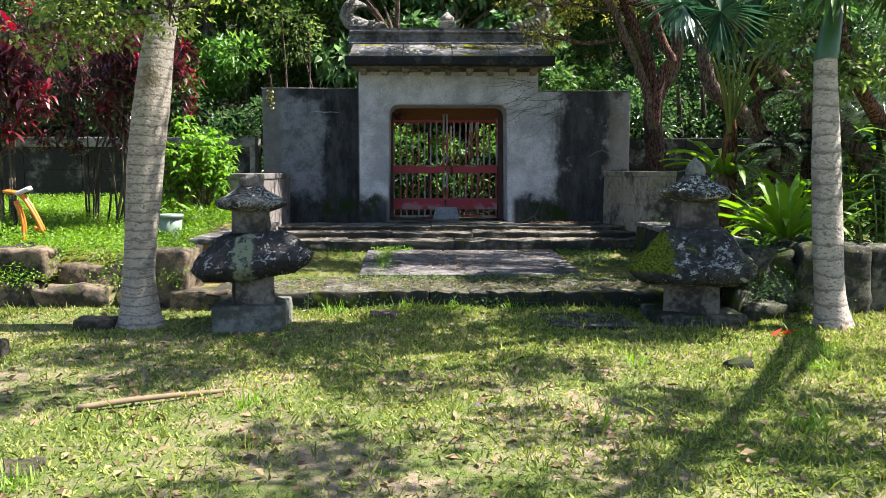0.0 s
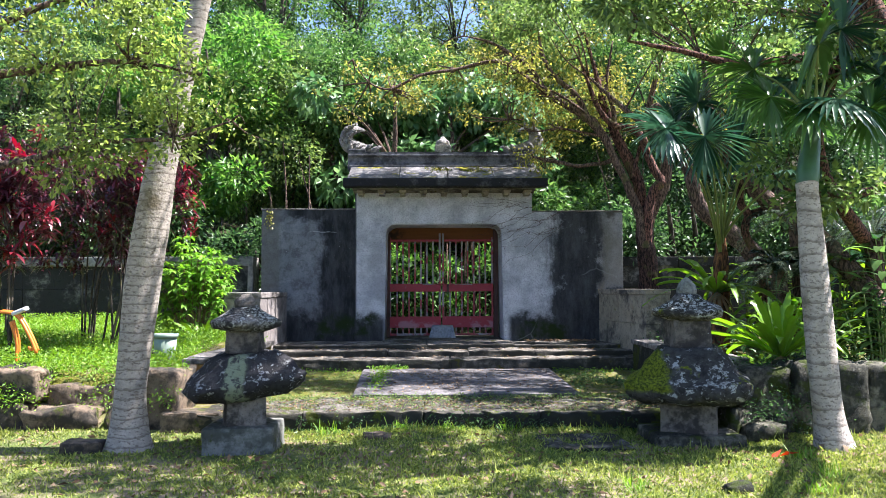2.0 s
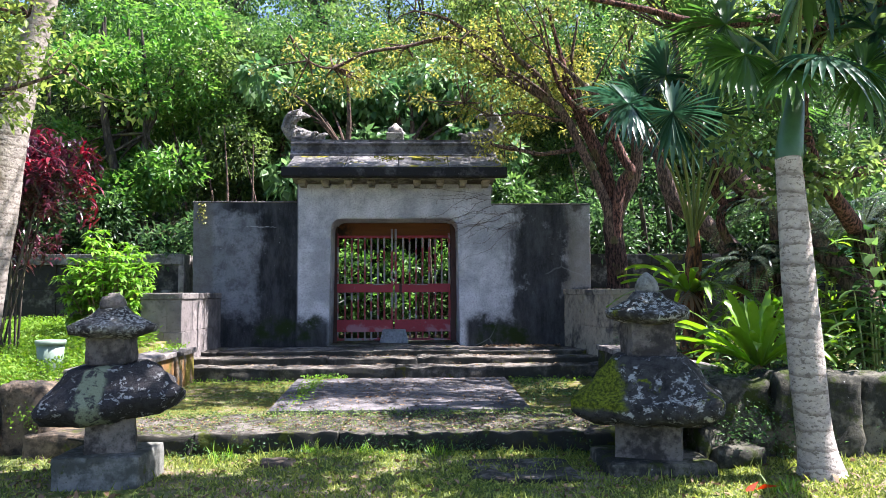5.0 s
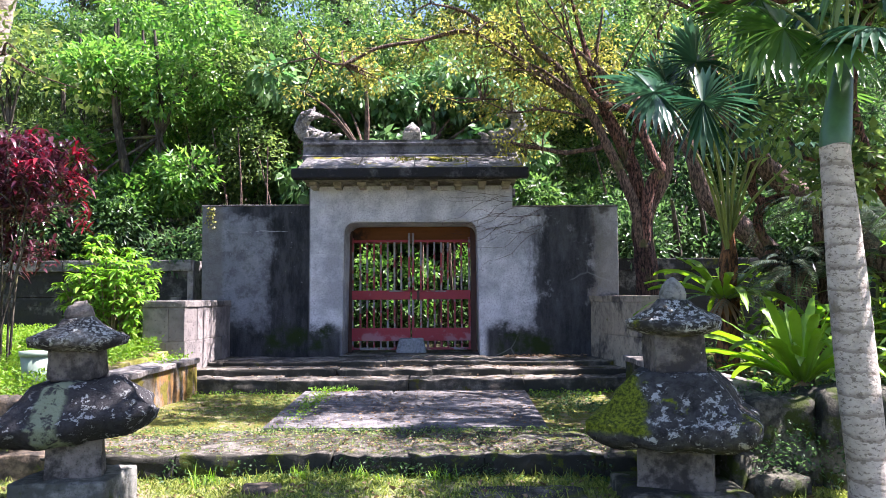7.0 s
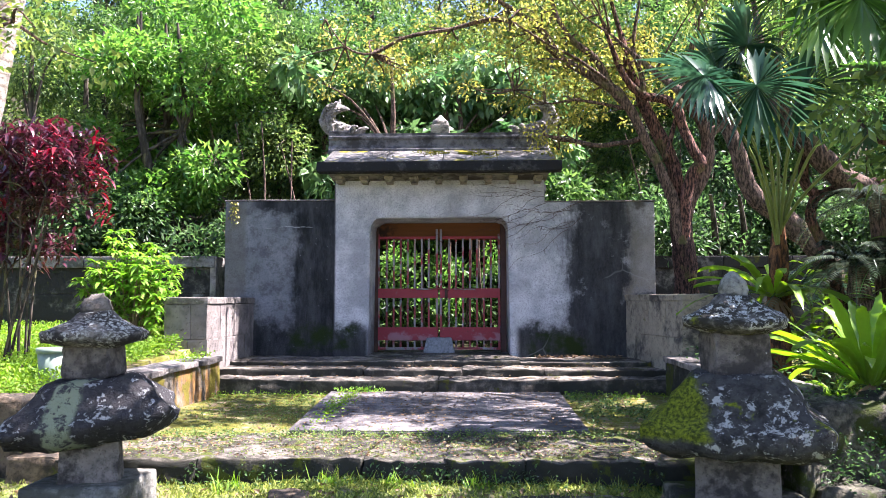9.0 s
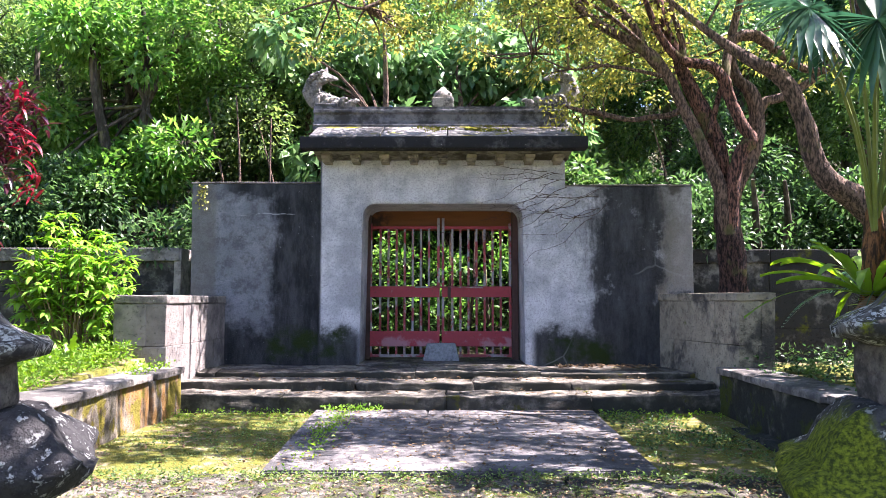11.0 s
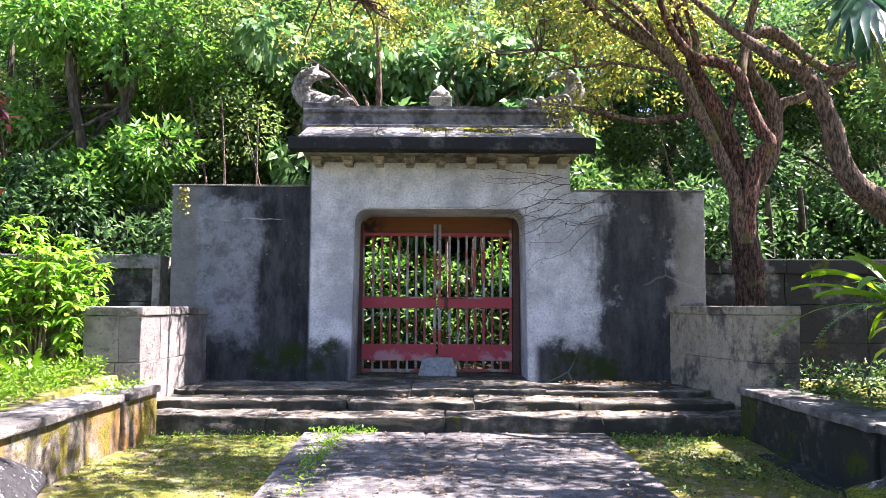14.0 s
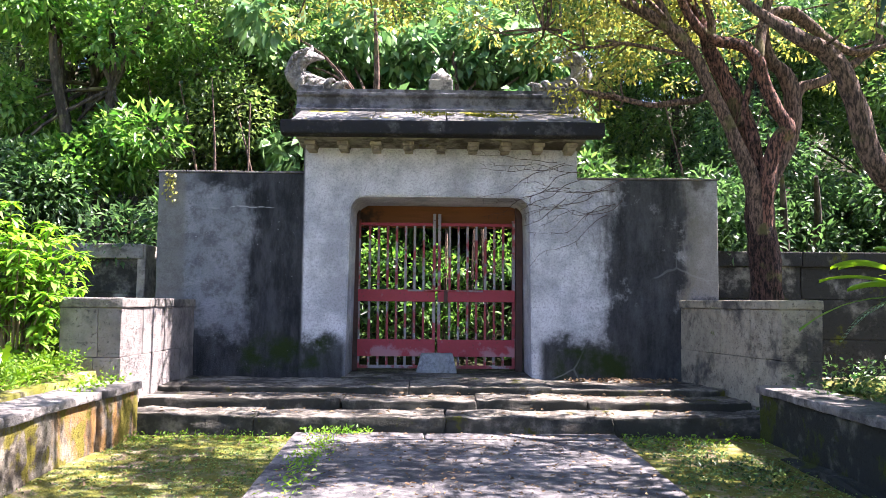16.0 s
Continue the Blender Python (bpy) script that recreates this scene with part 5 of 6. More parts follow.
def ti_shrub(x, y, z0, height, count, spread, label, seed, red=0.15, lo=0.36, size=1.0, root=(0.0, 0.0)):
    g = thing("ti_shrub", x + root[0], y + root[1], z0, label, "shrub", "red-leaved shrubs on the terrace")
    q = np.random.default_rng(seed)
    bm = bmesh.new()
    dark, crimson = [], []
    bx, by = x + root[0], y + root[1]
    for k in range(count):
        a, r = q.uniform(0, 6.28), spread * math.sqrt(q.uniform(0, 1))
        tip = np.array([x + r * math.cos(a), y + 0.7 * r * math.sin(a), z0 + height * (lo + (1 - lo) * q.uniform(0, 1) ** 0.7)])
        if k % 18 == 0:
            add_tube(bm, [(bx + r * 0.2 * math.cos(a), by + r * 0.2 * math.sin(a), z0), (bx * 0.6 + x * 0.4 + r * 0.4 * math.cos(a), by * 0.6 + y * 0.4 + r * 0.3 * math.sin(a), z0 + height * 0.4), tuple(tip)], [0.016, 0.012, 0.006], 5, 0.2, k)
        else:
            mid = (np.array([x, y, z0 + height * max(lo, 0.45)]) + tip * 2) / 3 + q.normal(0, 0.08, 3)
            add_tube(bm, [tuple(mid), tuple((mid + tip) / 2 + q.normal(0, 0.03, 3)), tuple(tip)], [0.009, 0.008, 0.005], 5, 0.2, k)
        n = 22
        leaf_set = ribbons(tip + np.stack([q.normal(0, 0.03, n), q.normal(0, 0.03, n), q.uniform(-0.16, 0.05, n)], 1), q.uniform(0, 6.28, n), q.uniform(-0.2, 1.25, n), size * q.uniform(0.10, 0.21, n), size * q.uniform(0.022, 0.042, n), q.uniform(0.25, 0.8, n), 4)
        (crimson if q.uniform() < red else dark).append(leaf_set)
    tagged(part("stem_tangle", bm, M_BARK_DARK, g), kind="stuff")
    sheet("foliage", *join(*dark), L_TI, g)
    if crimson:
        sheet("young_leaves", *join(*crimson), L_TI_RED, g, "crimson young leaves")


ti_shrub(-4.75, 9.1, 0.45, 2.45, 38, 0.5, "tall ti shrub with dark red and crimson leaves", 1, 0.5, 0.4, 1.5)
ti_shrub(-4.35, 10.1, 0.5, 2.6, 90, 0.75, "tall dark red ti shrub over the weeds", 2, 0.05)
ti_shrub(-5.5, 10.3, 0.5, 2.9, 90, 0.8, "tall dark red ti shrub over the weeds", 4, 0.08)
ti_shrub(-3.75, 9.8, 0.48, 2.5, 70, 0.55, "dark red ti shrub leaning over the lime shrub", 3, 0.10, 0.5)
ti_shrub(-3.2, 9.35, 0.48, 2.4, 62, 0.55, "dark red ti shrub leaning out over the terrace", 5, 0.15, 0.66, 1.0, (-0.65, 0.3))
ti_shrub(-6.6, 9.8, 0.5, 2.9, 80, 0.85, "tall dark red ti shrub at the terrace end", 6, 0.15)


def lance_plant(x, y, z, height, count, seed, label):
    g = thing("ginger_plant", x, y, z, label, "plant", "broad-leaved plants on the bank")
    q = np.random.default_rng(seed)
    sets = []
    for k in range(count):
        a, r = q.uniform(0, 6.28), 0.3 * math.sqrt(q.uniform())
        lean = 0.35 * height
        tip = np.array([x + (r + lean * 0.5) * math.cos(a), y + (r + lean * 0.5) * math.sin(a), z + height * q.uniform(0.7, 1.1)])
        root = np.array([x + r * math.cos(a), y + r * math.sin(a), z - 0.05])
        part("stem", add_tube(bmesh.new(), [tuple(root), tuple(root * 0.5 + tip * 0.5 + np.array([0, 0, 0.08])), tuple(tip)], [0.012, 0.01, 0.005], 5), M_STALK, g)
        n = 9
        t = np.linspace(0.3, 1, n)[:, None]
        sets.append(ribbons(root + (tip - root) * t, a + np.where(np.arange(n) % 2, 0.9, -0.9) + q.normal(0, 0.2, n), 0.5, q.uniform(0.32, 0.52, n), 0.115, q.uniform(0.3, 0.7, n), 5))
    sheet("foliage", *join(*sets), L_FERN if seed % 2 else L_MID, g)


for k, (x, y, h) in enumerate(((4.45, 8.9, 0.75), (4.7, 8.0, 0.8), (4.9, 9.4, 1.3), (5.3, 8.4, 1.4), (4.5, 10.6, 1.0))):
    lance_plant(x, y, float(ground_z(x, y)), h, 9, k + 1, "green ginger-like plant with lance-shaped leaves")


def fern_clump(x, y, z, length, count, label, material, el=0.8, leaflet=0.14):
    g = thing("feather_fern", x, y, z, label, "fern", "feathery fronds on the bank")
    for k in range(count):
        pinnate(g, (x, y, z), k * 6.28 / count + 0.3 * math.sin(k * 3), el + 0.25 * math.sin(k * 2.2), length * (0.85 + 0.2 * math.sin(k * 1.7)), leaflet, material, 30, 0.65)


fern_clump(3.95, 9.9, 1.25, 1.1, 12, "dark glossy feathery fern", L_FAN, 0.7, 0.16)
fern_clump(4.5, 9.2, 1.4, 1.2, 12, "dark glossy feathery fern", L_DARK, 0.8, 0.18)
fern_clump(5.2, 10.2, 1.5, 1.3, 12, "dark glossy feathery fern", L_FAN, 0.7, 0.18)
fern_clump(3.45, 8.1, 0.5, 0.5, 10, "small green feathery fern", L_FERN, 0.8, 0.09)
fern_clump(3.9, 11.4, 0.5, 0.5, 10, "small dark feathery fern", L_MID, 0.8, 0.09)


def cycad(x, y, z0, top, length, count, seed):
    g = thing("cycad", x, y, z0, "cycad with arching glossy feather fronds on the bank", "cycad", "cycads on the bank")
    part("trunk", add_tube(bmesh.new(), [(x, y, z0 - 0.1), (x + 0.03, y, (z0 + top) / 2), (x, y, top)], [0.12, 0.11, 0.09], 12, 0.5, seed), M_BARK_GREY, g, smooth=True)
    q = np.random.default_rng(seed)
    for k in range(count):
        pinnate(g, (x, y, top), k * 2.4, q.uniform(0.15, 1.1), length * q.uniform(0.8, 1.1), 0.17, L_CYCAD, 34, q.uniform(0.45, 0.9))


cycad(4.15, 9.15, 0.45, 1.55, 0.85, 22, 1)
cycad(4.55, 9.5, 0.45, 2.15, 1.0, 24, 2)
cycad(5.2, 9.0, 0.45, 1.9, 1.0, 20, 3)


# ---- trees near the gate ----
def crown(parent, centres, radii, count, length, width, material, droop=0.3, spread=0.8, flat=0.8, name="crown", g=rng):
    p, d = clumps(centres, radii, count, g, flat)
    v, f = leaves(p, d, length, width, droop, spread, g)
    return sheet(name, v, f, material, parent)


def along(pts, count, spread, lo=0.3):
    """Clump centres along a limb, towards its end."""
    pts = np.array(pts, float)
    t = rng.uniform(lo, 1, count) * (len(pts) - 1)
    i = np.minimum(t.astype(int), len(pts) - 2)
    c = pts[i] + (pts[i + 1] - pts[i]) * (t - i)[:, None]
    return c + rng.normal(0, spread, (count, 3))


def twigs(bm, centres, limbs, r=0.007):
    nodes = np.concatenate([np.array(l, float) for l in limbs])
    for c in centres:
        a = nodes[np.argmin(((nodes - c) ** 2).sum(1) + 2.0 * np.maximum(nodes[:, 2] - c[2], 0))]
        m = (a + c) / 2 + rng.normal(0, 0.06, 3)
        add_tube(bm, [tuple(a), tuple(m), tuple(c)], [r * 2.2, r * 1.4, r * 0.5], 5, 0.2)


def gate_tree():
    g = thing("gate_tree", 3.5, 12.2, 0.45, "spreading tree with a dark red-brown forked trunk", "tree")
    part("trunk", add_tube(bmesh.new(), [(3.53, 12.2, 0.35), (3.52, 12.2, 0.8), (3.50, 12.2, 1.2), (3.47, 12.2, 1.67), (3.44, 12.2, 2.13), (3.43, 12.2, 2.45), (3.43, 12.2, 2.62)], [0.23, 0.17, 0.148, 0.138, 0.135, 0.12, 0.05], 22, 0.35, 1), M_BARK_BLACK, g, "rough dark trunk", True)
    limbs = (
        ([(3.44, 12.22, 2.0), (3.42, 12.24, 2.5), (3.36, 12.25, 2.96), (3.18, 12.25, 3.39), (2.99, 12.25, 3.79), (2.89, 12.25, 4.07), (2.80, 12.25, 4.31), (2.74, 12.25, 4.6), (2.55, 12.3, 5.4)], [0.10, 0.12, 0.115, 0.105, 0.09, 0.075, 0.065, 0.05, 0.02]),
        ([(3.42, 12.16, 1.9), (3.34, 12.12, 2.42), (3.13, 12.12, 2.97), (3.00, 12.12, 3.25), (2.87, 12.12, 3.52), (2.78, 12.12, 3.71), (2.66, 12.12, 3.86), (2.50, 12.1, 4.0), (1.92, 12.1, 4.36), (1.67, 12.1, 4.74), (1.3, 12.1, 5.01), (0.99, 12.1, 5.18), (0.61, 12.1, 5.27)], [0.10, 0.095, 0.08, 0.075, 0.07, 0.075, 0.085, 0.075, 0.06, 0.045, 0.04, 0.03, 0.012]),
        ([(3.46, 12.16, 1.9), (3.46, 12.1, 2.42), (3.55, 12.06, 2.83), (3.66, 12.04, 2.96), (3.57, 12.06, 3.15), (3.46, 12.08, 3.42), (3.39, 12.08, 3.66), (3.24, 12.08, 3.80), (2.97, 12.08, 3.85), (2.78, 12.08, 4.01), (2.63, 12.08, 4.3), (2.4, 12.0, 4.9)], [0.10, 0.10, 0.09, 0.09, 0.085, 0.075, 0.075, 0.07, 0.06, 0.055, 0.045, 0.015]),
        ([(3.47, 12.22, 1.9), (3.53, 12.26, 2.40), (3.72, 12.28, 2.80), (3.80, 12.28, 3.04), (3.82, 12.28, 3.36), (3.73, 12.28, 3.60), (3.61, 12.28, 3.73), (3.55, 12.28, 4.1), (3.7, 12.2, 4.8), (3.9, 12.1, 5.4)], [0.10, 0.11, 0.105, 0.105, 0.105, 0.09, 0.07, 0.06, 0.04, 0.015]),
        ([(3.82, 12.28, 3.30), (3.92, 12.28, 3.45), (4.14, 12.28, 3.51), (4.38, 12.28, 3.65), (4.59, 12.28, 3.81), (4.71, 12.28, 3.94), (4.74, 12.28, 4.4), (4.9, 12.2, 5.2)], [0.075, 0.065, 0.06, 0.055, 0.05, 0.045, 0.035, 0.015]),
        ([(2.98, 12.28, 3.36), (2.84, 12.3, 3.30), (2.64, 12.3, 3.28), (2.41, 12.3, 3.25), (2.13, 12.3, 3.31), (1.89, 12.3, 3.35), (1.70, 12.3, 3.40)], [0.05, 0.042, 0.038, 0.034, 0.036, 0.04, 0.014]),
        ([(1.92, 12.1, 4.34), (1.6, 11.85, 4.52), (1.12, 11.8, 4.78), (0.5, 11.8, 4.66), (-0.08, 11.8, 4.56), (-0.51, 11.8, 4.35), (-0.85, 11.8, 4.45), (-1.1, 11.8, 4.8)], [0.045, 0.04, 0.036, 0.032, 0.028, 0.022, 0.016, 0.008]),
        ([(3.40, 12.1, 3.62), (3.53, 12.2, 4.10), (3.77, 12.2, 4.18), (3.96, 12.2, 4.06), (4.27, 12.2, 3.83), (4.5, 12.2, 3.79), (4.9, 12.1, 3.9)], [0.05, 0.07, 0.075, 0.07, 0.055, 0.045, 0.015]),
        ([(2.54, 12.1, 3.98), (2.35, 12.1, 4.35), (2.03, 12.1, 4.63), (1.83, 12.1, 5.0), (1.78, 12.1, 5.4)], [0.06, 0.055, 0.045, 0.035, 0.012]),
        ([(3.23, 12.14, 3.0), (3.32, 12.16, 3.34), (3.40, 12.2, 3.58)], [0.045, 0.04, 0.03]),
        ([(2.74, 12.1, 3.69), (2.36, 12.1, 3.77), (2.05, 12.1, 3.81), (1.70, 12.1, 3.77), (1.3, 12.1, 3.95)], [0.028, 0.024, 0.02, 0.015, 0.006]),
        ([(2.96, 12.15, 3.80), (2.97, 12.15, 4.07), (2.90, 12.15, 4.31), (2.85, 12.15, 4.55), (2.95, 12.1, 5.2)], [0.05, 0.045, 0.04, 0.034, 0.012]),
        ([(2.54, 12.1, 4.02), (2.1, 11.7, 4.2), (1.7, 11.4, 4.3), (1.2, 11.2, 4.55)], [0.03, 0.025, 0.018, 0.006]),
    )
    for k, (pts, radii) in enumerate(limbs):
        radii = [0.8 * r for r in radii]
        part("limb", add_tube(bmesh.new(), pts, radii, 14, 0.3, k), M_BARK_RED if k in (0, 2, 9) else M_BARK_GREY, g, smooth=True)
    paths = [p for p, _ in limbs]
    centres = np.concatenate([along(p, c, s, 0.35) for p, c, s in zip(paths, (16, 26, 14, 18, 12, 7, 26, 10, 16, 0, 9, 12, 14), (0.35, 0.36, 0.4, 0.4, 0.35, 0.22, 0.32, 0.35, 0.4, 0.1, 0.2, 0.4, 0.35))])
    centres[:, 1] += 0.55
    centres = centres[(centres[:, 2] > 3.85) | (centres[:, 0] < 2.3)]
    bm = bmesh.new()
    twigs(bm, centres, paths)
    tagged(part("twig_spray", bm, M_BARK_GREY, g, smooth=True), kind="stuff")
    crown(g, centres, rng.uniform(0.16, 0.34, len(centres)), 9000, 0.072, 0.033, L_YELLOW, 0.4, 0.8, 0.6)
    far = along([(0.2, 12.5, 5.5), (2.5, 12.5, 5.6), (5.0, 12.2, 5.4)], 30, 0.55, 0.0)
    crown(g, far, rng.uniform(0.25, 0.5, len(far)), 6500, 0.085, 0.04, L_OLIVE, 0.4, 0.8, 0.6, "upper_crown")


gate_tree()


def bank_tree():
    """The tree on the bank to the right: bent stems and a wide crown that shades the lawn."""
    g = thing("bank_tree", 5.3, 8.4, 0.45, "leafy tree with bent brown stems on the planted bank", "tree")
    limbs = (
        ([(5.4, 8.6, 0.3), (5.0, 8.8, 1.3), (4.53, 9.5, 2.18), (4.21, 9.5, 2.38), (4.0, 9.5, 2.60), (3.79, 9.5, 2.83), (3.6, 9.6, 3.3), (3.5, 9.7, 4.2)], [0.13, 0.12, 0.115, 0.11, 0.11, 0.09, 0.05, 0.02]),
        ([(5.0, 11.0, 0.4), (4.75, 11.0, 1.6), (4.27, 11.0, 2.14), (4.00, 11.0, 2.34), (3.85, 11.0, 2.57), (3.76, 11.0, 2.94), (3.63, 11.0, 3.25), (3.47, 11.0, 3.41), (3.30, 11.0, 3.50), (2.9, 11.2, 3.9), (2.4, 11.3, 4.4)], [0.16, 0.14, 0.125, 0.115, 0.10, 0.085, 0.08, 0.075, 0.06, 0.035, 0.015]),
        ([(5.4, 8.5, 0.3), (5.2, 7.9, 1.6), (5.0, 7.6, 2.8), (4.6, 7.5, 3.75), (3.9, 7.5, 3.6), (3.08, 7.5, 3.5), (2.53, 7.5, 3.62), (1.98, 7.5, 3.72)], [0.18, 0.15, 0.12, 0.08, 0.05, 0.04, 0.028, 0.012]),
        ([(4.3, 7.6, 1.8), (3.75, 7.2, 2.3), (3.56, 7.0, 2.68), (3.71, 7.0, 3.22), (3.87, 7.0, 3.59), (4.15, 7.0, 4.1), (4.4, 6.8, 5.0)], [0.07, 0.06, 0.055, 0.05, 0.045, 0.035, 0.02]),
        ([(5.0, 7.6, 2.8), (4.4, 7.2, 2.3), (3.7, 7.0, 2.15), (3.2, 6.9, 2.2)], [0.06, 0.045, 0.035, 0.012]),
        ([(5.0, 7.6, 2.8), (5.6, 6.6, 4.0), (5.8, 5.6, 5.0), (5.6, 4.6, 5.8)], [0.11, 0.09, 0.06, 0.02]),
        ([(5.2, 8.0, 3.2), (6.3, 8.0, 4.4), (7.0, 8.2, 5.6)], [0.1, 0.07, 0.02]),
        ([(5.05, 7.65, 2.9), (5.0, 8.3, 4.2), (4.7, 8.8, 5.4), (4.4, 9.2, 6.4)], [0.1, 0.08, 0.05, 0.02]),
        ([(5.0, 7.6, 2.8), (4.5, 6.7, 4.3), (3.5, 5.9, 5.0), (2.4, 5.3, 5.4), (1.3, 4.9, 5.6)], [0.09, 0.07, 0.05, 0.035, 0.012]),
        ([(5.0, 8.3, 4.2), (4.4, 9.2, 4.9), (3.6, 9.8, 5.3), (2.8, 10.0, 5.6), (2.0, 10.0, 5.8), (1.1, 9.8, 5.9), (0.3, 9.6, 6.0)], [0.08, 0.06, 0.05, 0.04, 0.03, 0.02, 0.01]),
        ([(5.6, 6.6, 4.0), (5.0, 4.8, 4.8), (4.2, 3.4, 5.2), (3.2, 2.6, 5.4)], [0.08, 0.06, 0.04, 0.012]),
        ([(3.92, 9.5, 2.66), (3.88, 9.55, 2.50), (3.91, 9.6, 2.34), (4.03, 9.6, 2.23), (4.25, 9.6, 2.31), (4.48, 9.6, 2.36), (4.9, 9.6, 2.3)], [0.04, 0.045, 0.05, 0.05, 0.045, 0.04, 0.03]),
        ([(4.0, 9.6, 2.23), (3.95, 9.6, 2.0), (4.08, 9.6, 1.7), (4.2, 9.6, 1.2), (4.3, 9.6, 0.4)], [0.045, 0.045, 0.05, 0.06, 0.07]),
        ([(5.2, 8.0, 3.2), (6.1, 9.2, 4.5), (6.5, 10.3, 5.1), (6.4, 11.4, 5.5), (6.1, 12.5, 5.7)], [0.08, 0.06, 0.04, 0.03, 0.012]),
        ([(5.0, 8.3, 4.2), (5.3, 9.2, 4.8), (5.3, 10.1, 5.0), (5.0, 11.0, 5.3)], [0.07, 0.05, 0.035, 0.012]),
        ([(4.5, 6.7, 4.3), (3.6, 6.6, 5.0), (2.6, 6.5, 5.4), (1.6, 6.4, 5.6), (0.6, 6.3, 5.7)], [0.06, 0.05, 0.035, 0.025, 0.01]),
        ([(5.0, 8.3, 4.2), (4.6, 10.2, 5.0), (4.0, 11.2, 5.6), (3.4, 11.6, 6.0)], [0.07, 0.05, 0.035, 0.012]),
    )
    for k, (pts, radii) in enumerate(limbs):
        part("limb", add_tube(bmesh.new(), pts, radii, 11, 0.2, 20 + k), M_BARK_GREY if k in (0, 1) else M_BARK_RED, g, smooth=True)
    paths = [p for p, _ in limbs]
    centres = np.concatenate([along(p, c, s, lo) for p, c, s, lo in zip(paths, (6, 5, 12, 9, 6, 3, 0, 5, 4, 8, 4, 0, 0, 0, 0, 0, 6), (0.3, 0.3, 0.35, 0.35, 0.2, 0.7, 0.8, 0.7, 0.55, 0.42, 0.6, 0.1, 0.1, 0.1, 0.1, 0.1, 0.5), (0.75, 0.8, 0.55, 0.6, 0.6, 0.4, 0.4, 0.45, 0.2, 0.2, 0.2, 0.5, 0.5, 0.5, 0.5, 0.5, 0.25))])
    centres = centres[(centres[:, 2] > 4.7) | (centres[:, 0] > 3.4) | (centres[:, 1] < 7.2)]
    # high clumps that dapple the lawn and the court
    q = np.random.default_rng(12)
    high = np.concatenate([along(paths[8], 46, 0.5, 0.15), along(paths[10], 22, 0.6, 0.3), along(paths[9], 66, 0.5, 0.3), along(paths[13], 30, 0.42, 0.55), along(paths[14], 22, 0.4, 0.3), along(paths[15], 56, 0.42, 0.15)])
    high[:, 2] = np.maximum(high[:, 2], 4.9)
    bm = bmesh.new()
    twigs(bm, np.concatenate([centres, high]), paths)
    tagged(part("twig_spray", bm, M_BARK_GREY, g, smooth=True), kind="stuff")
    crown(g, centres, rng.uniform(0.22, 0.44, len(centres)), 9000, 0.10, 0.048, L_OLIVE, 0.3, 0.8, 0.6)
    crown(g, high, q.uniform(0.14, 0.36, len(high)), 25000, 0.11, 0.055, L_OLIVE, 0.3, 0.8, 0.6, "high_crown", q)


bank_tree()


def lawn_tree():
    """The small-leaved tree whose boughs hang over the lawn's left side."""
    g = thing("lawn_tree", -4.6, 5.0, 0.0, "small-leaved tree with low boughs over the lawn", "tree")
    limbs = (
        ([(-4.6, 5.0, -0.05), (-4.55, 5.0, 1.0), (-4.5, 5.1, 1.9), (-4.4, 5.2, 2.8), (-4.2, 5.2, 4.0)], [0.14, 0.11, 0.10, 0.09, 0.05]),
        ([(-4.5, 5.1, 1.9), (-3.6, 5.4, 2.1), (-2.85, 5.5, 2.2), (-2.3, 5.5, 2.34), (-1.75, 5.5, 2.38), (-1.35, 5.5, 2.5)], [0.06, 0.042, 0.03, 0.022, 0.014, 0.006]),
        ([(-4.4, 5.2, 2.6), (-3.5, 5.5, 2.75), (-2.7, 5.6, 2.9), (-2.1, 5.6, 2.95), (-1.6, 5.6, 2.85)], [0.06, 0.04, 0.028, 0.018, 0.006]),
        ([(-3.5, 5.5, 2.75), (-2.9, 5.4, 3.15), (-2.4, 5.4, 3.35), (-1.9, 5.4, 3.4)], [0.035, 0.026, 0.016, 0.006]),
    )
    for k, (pts, radii) in enumerate(limbs):
        part("limb", add_tube(bmesh.new(), pts, radii, 9, 0.2, 40 + k), M_BARK_GREY, g, smooth=True)
    paths = [p for p, _ in limbs]
    centres = np.concatenate([along(p, c, s, lo) for p, c, s, lo in zip(paths, (14, 30, 34, 22), (0.6, 0.16, 0.18, 0.18), (0.8, 0.4, 0.3, 0.3))])
    bm = bmesh.new()
    twigs(bm, centres, paths, 0.004)
    tagged(part("twig_spray", bm, M_BARK_GREY, g), kind="stuff")
    crown(g, centres, rng.uniform(0.12, 0.26, len(centres)), 6500, 0.052, 0.028, L_LAWN, 0.2, 0.8, 0.6)


lawn_tree()


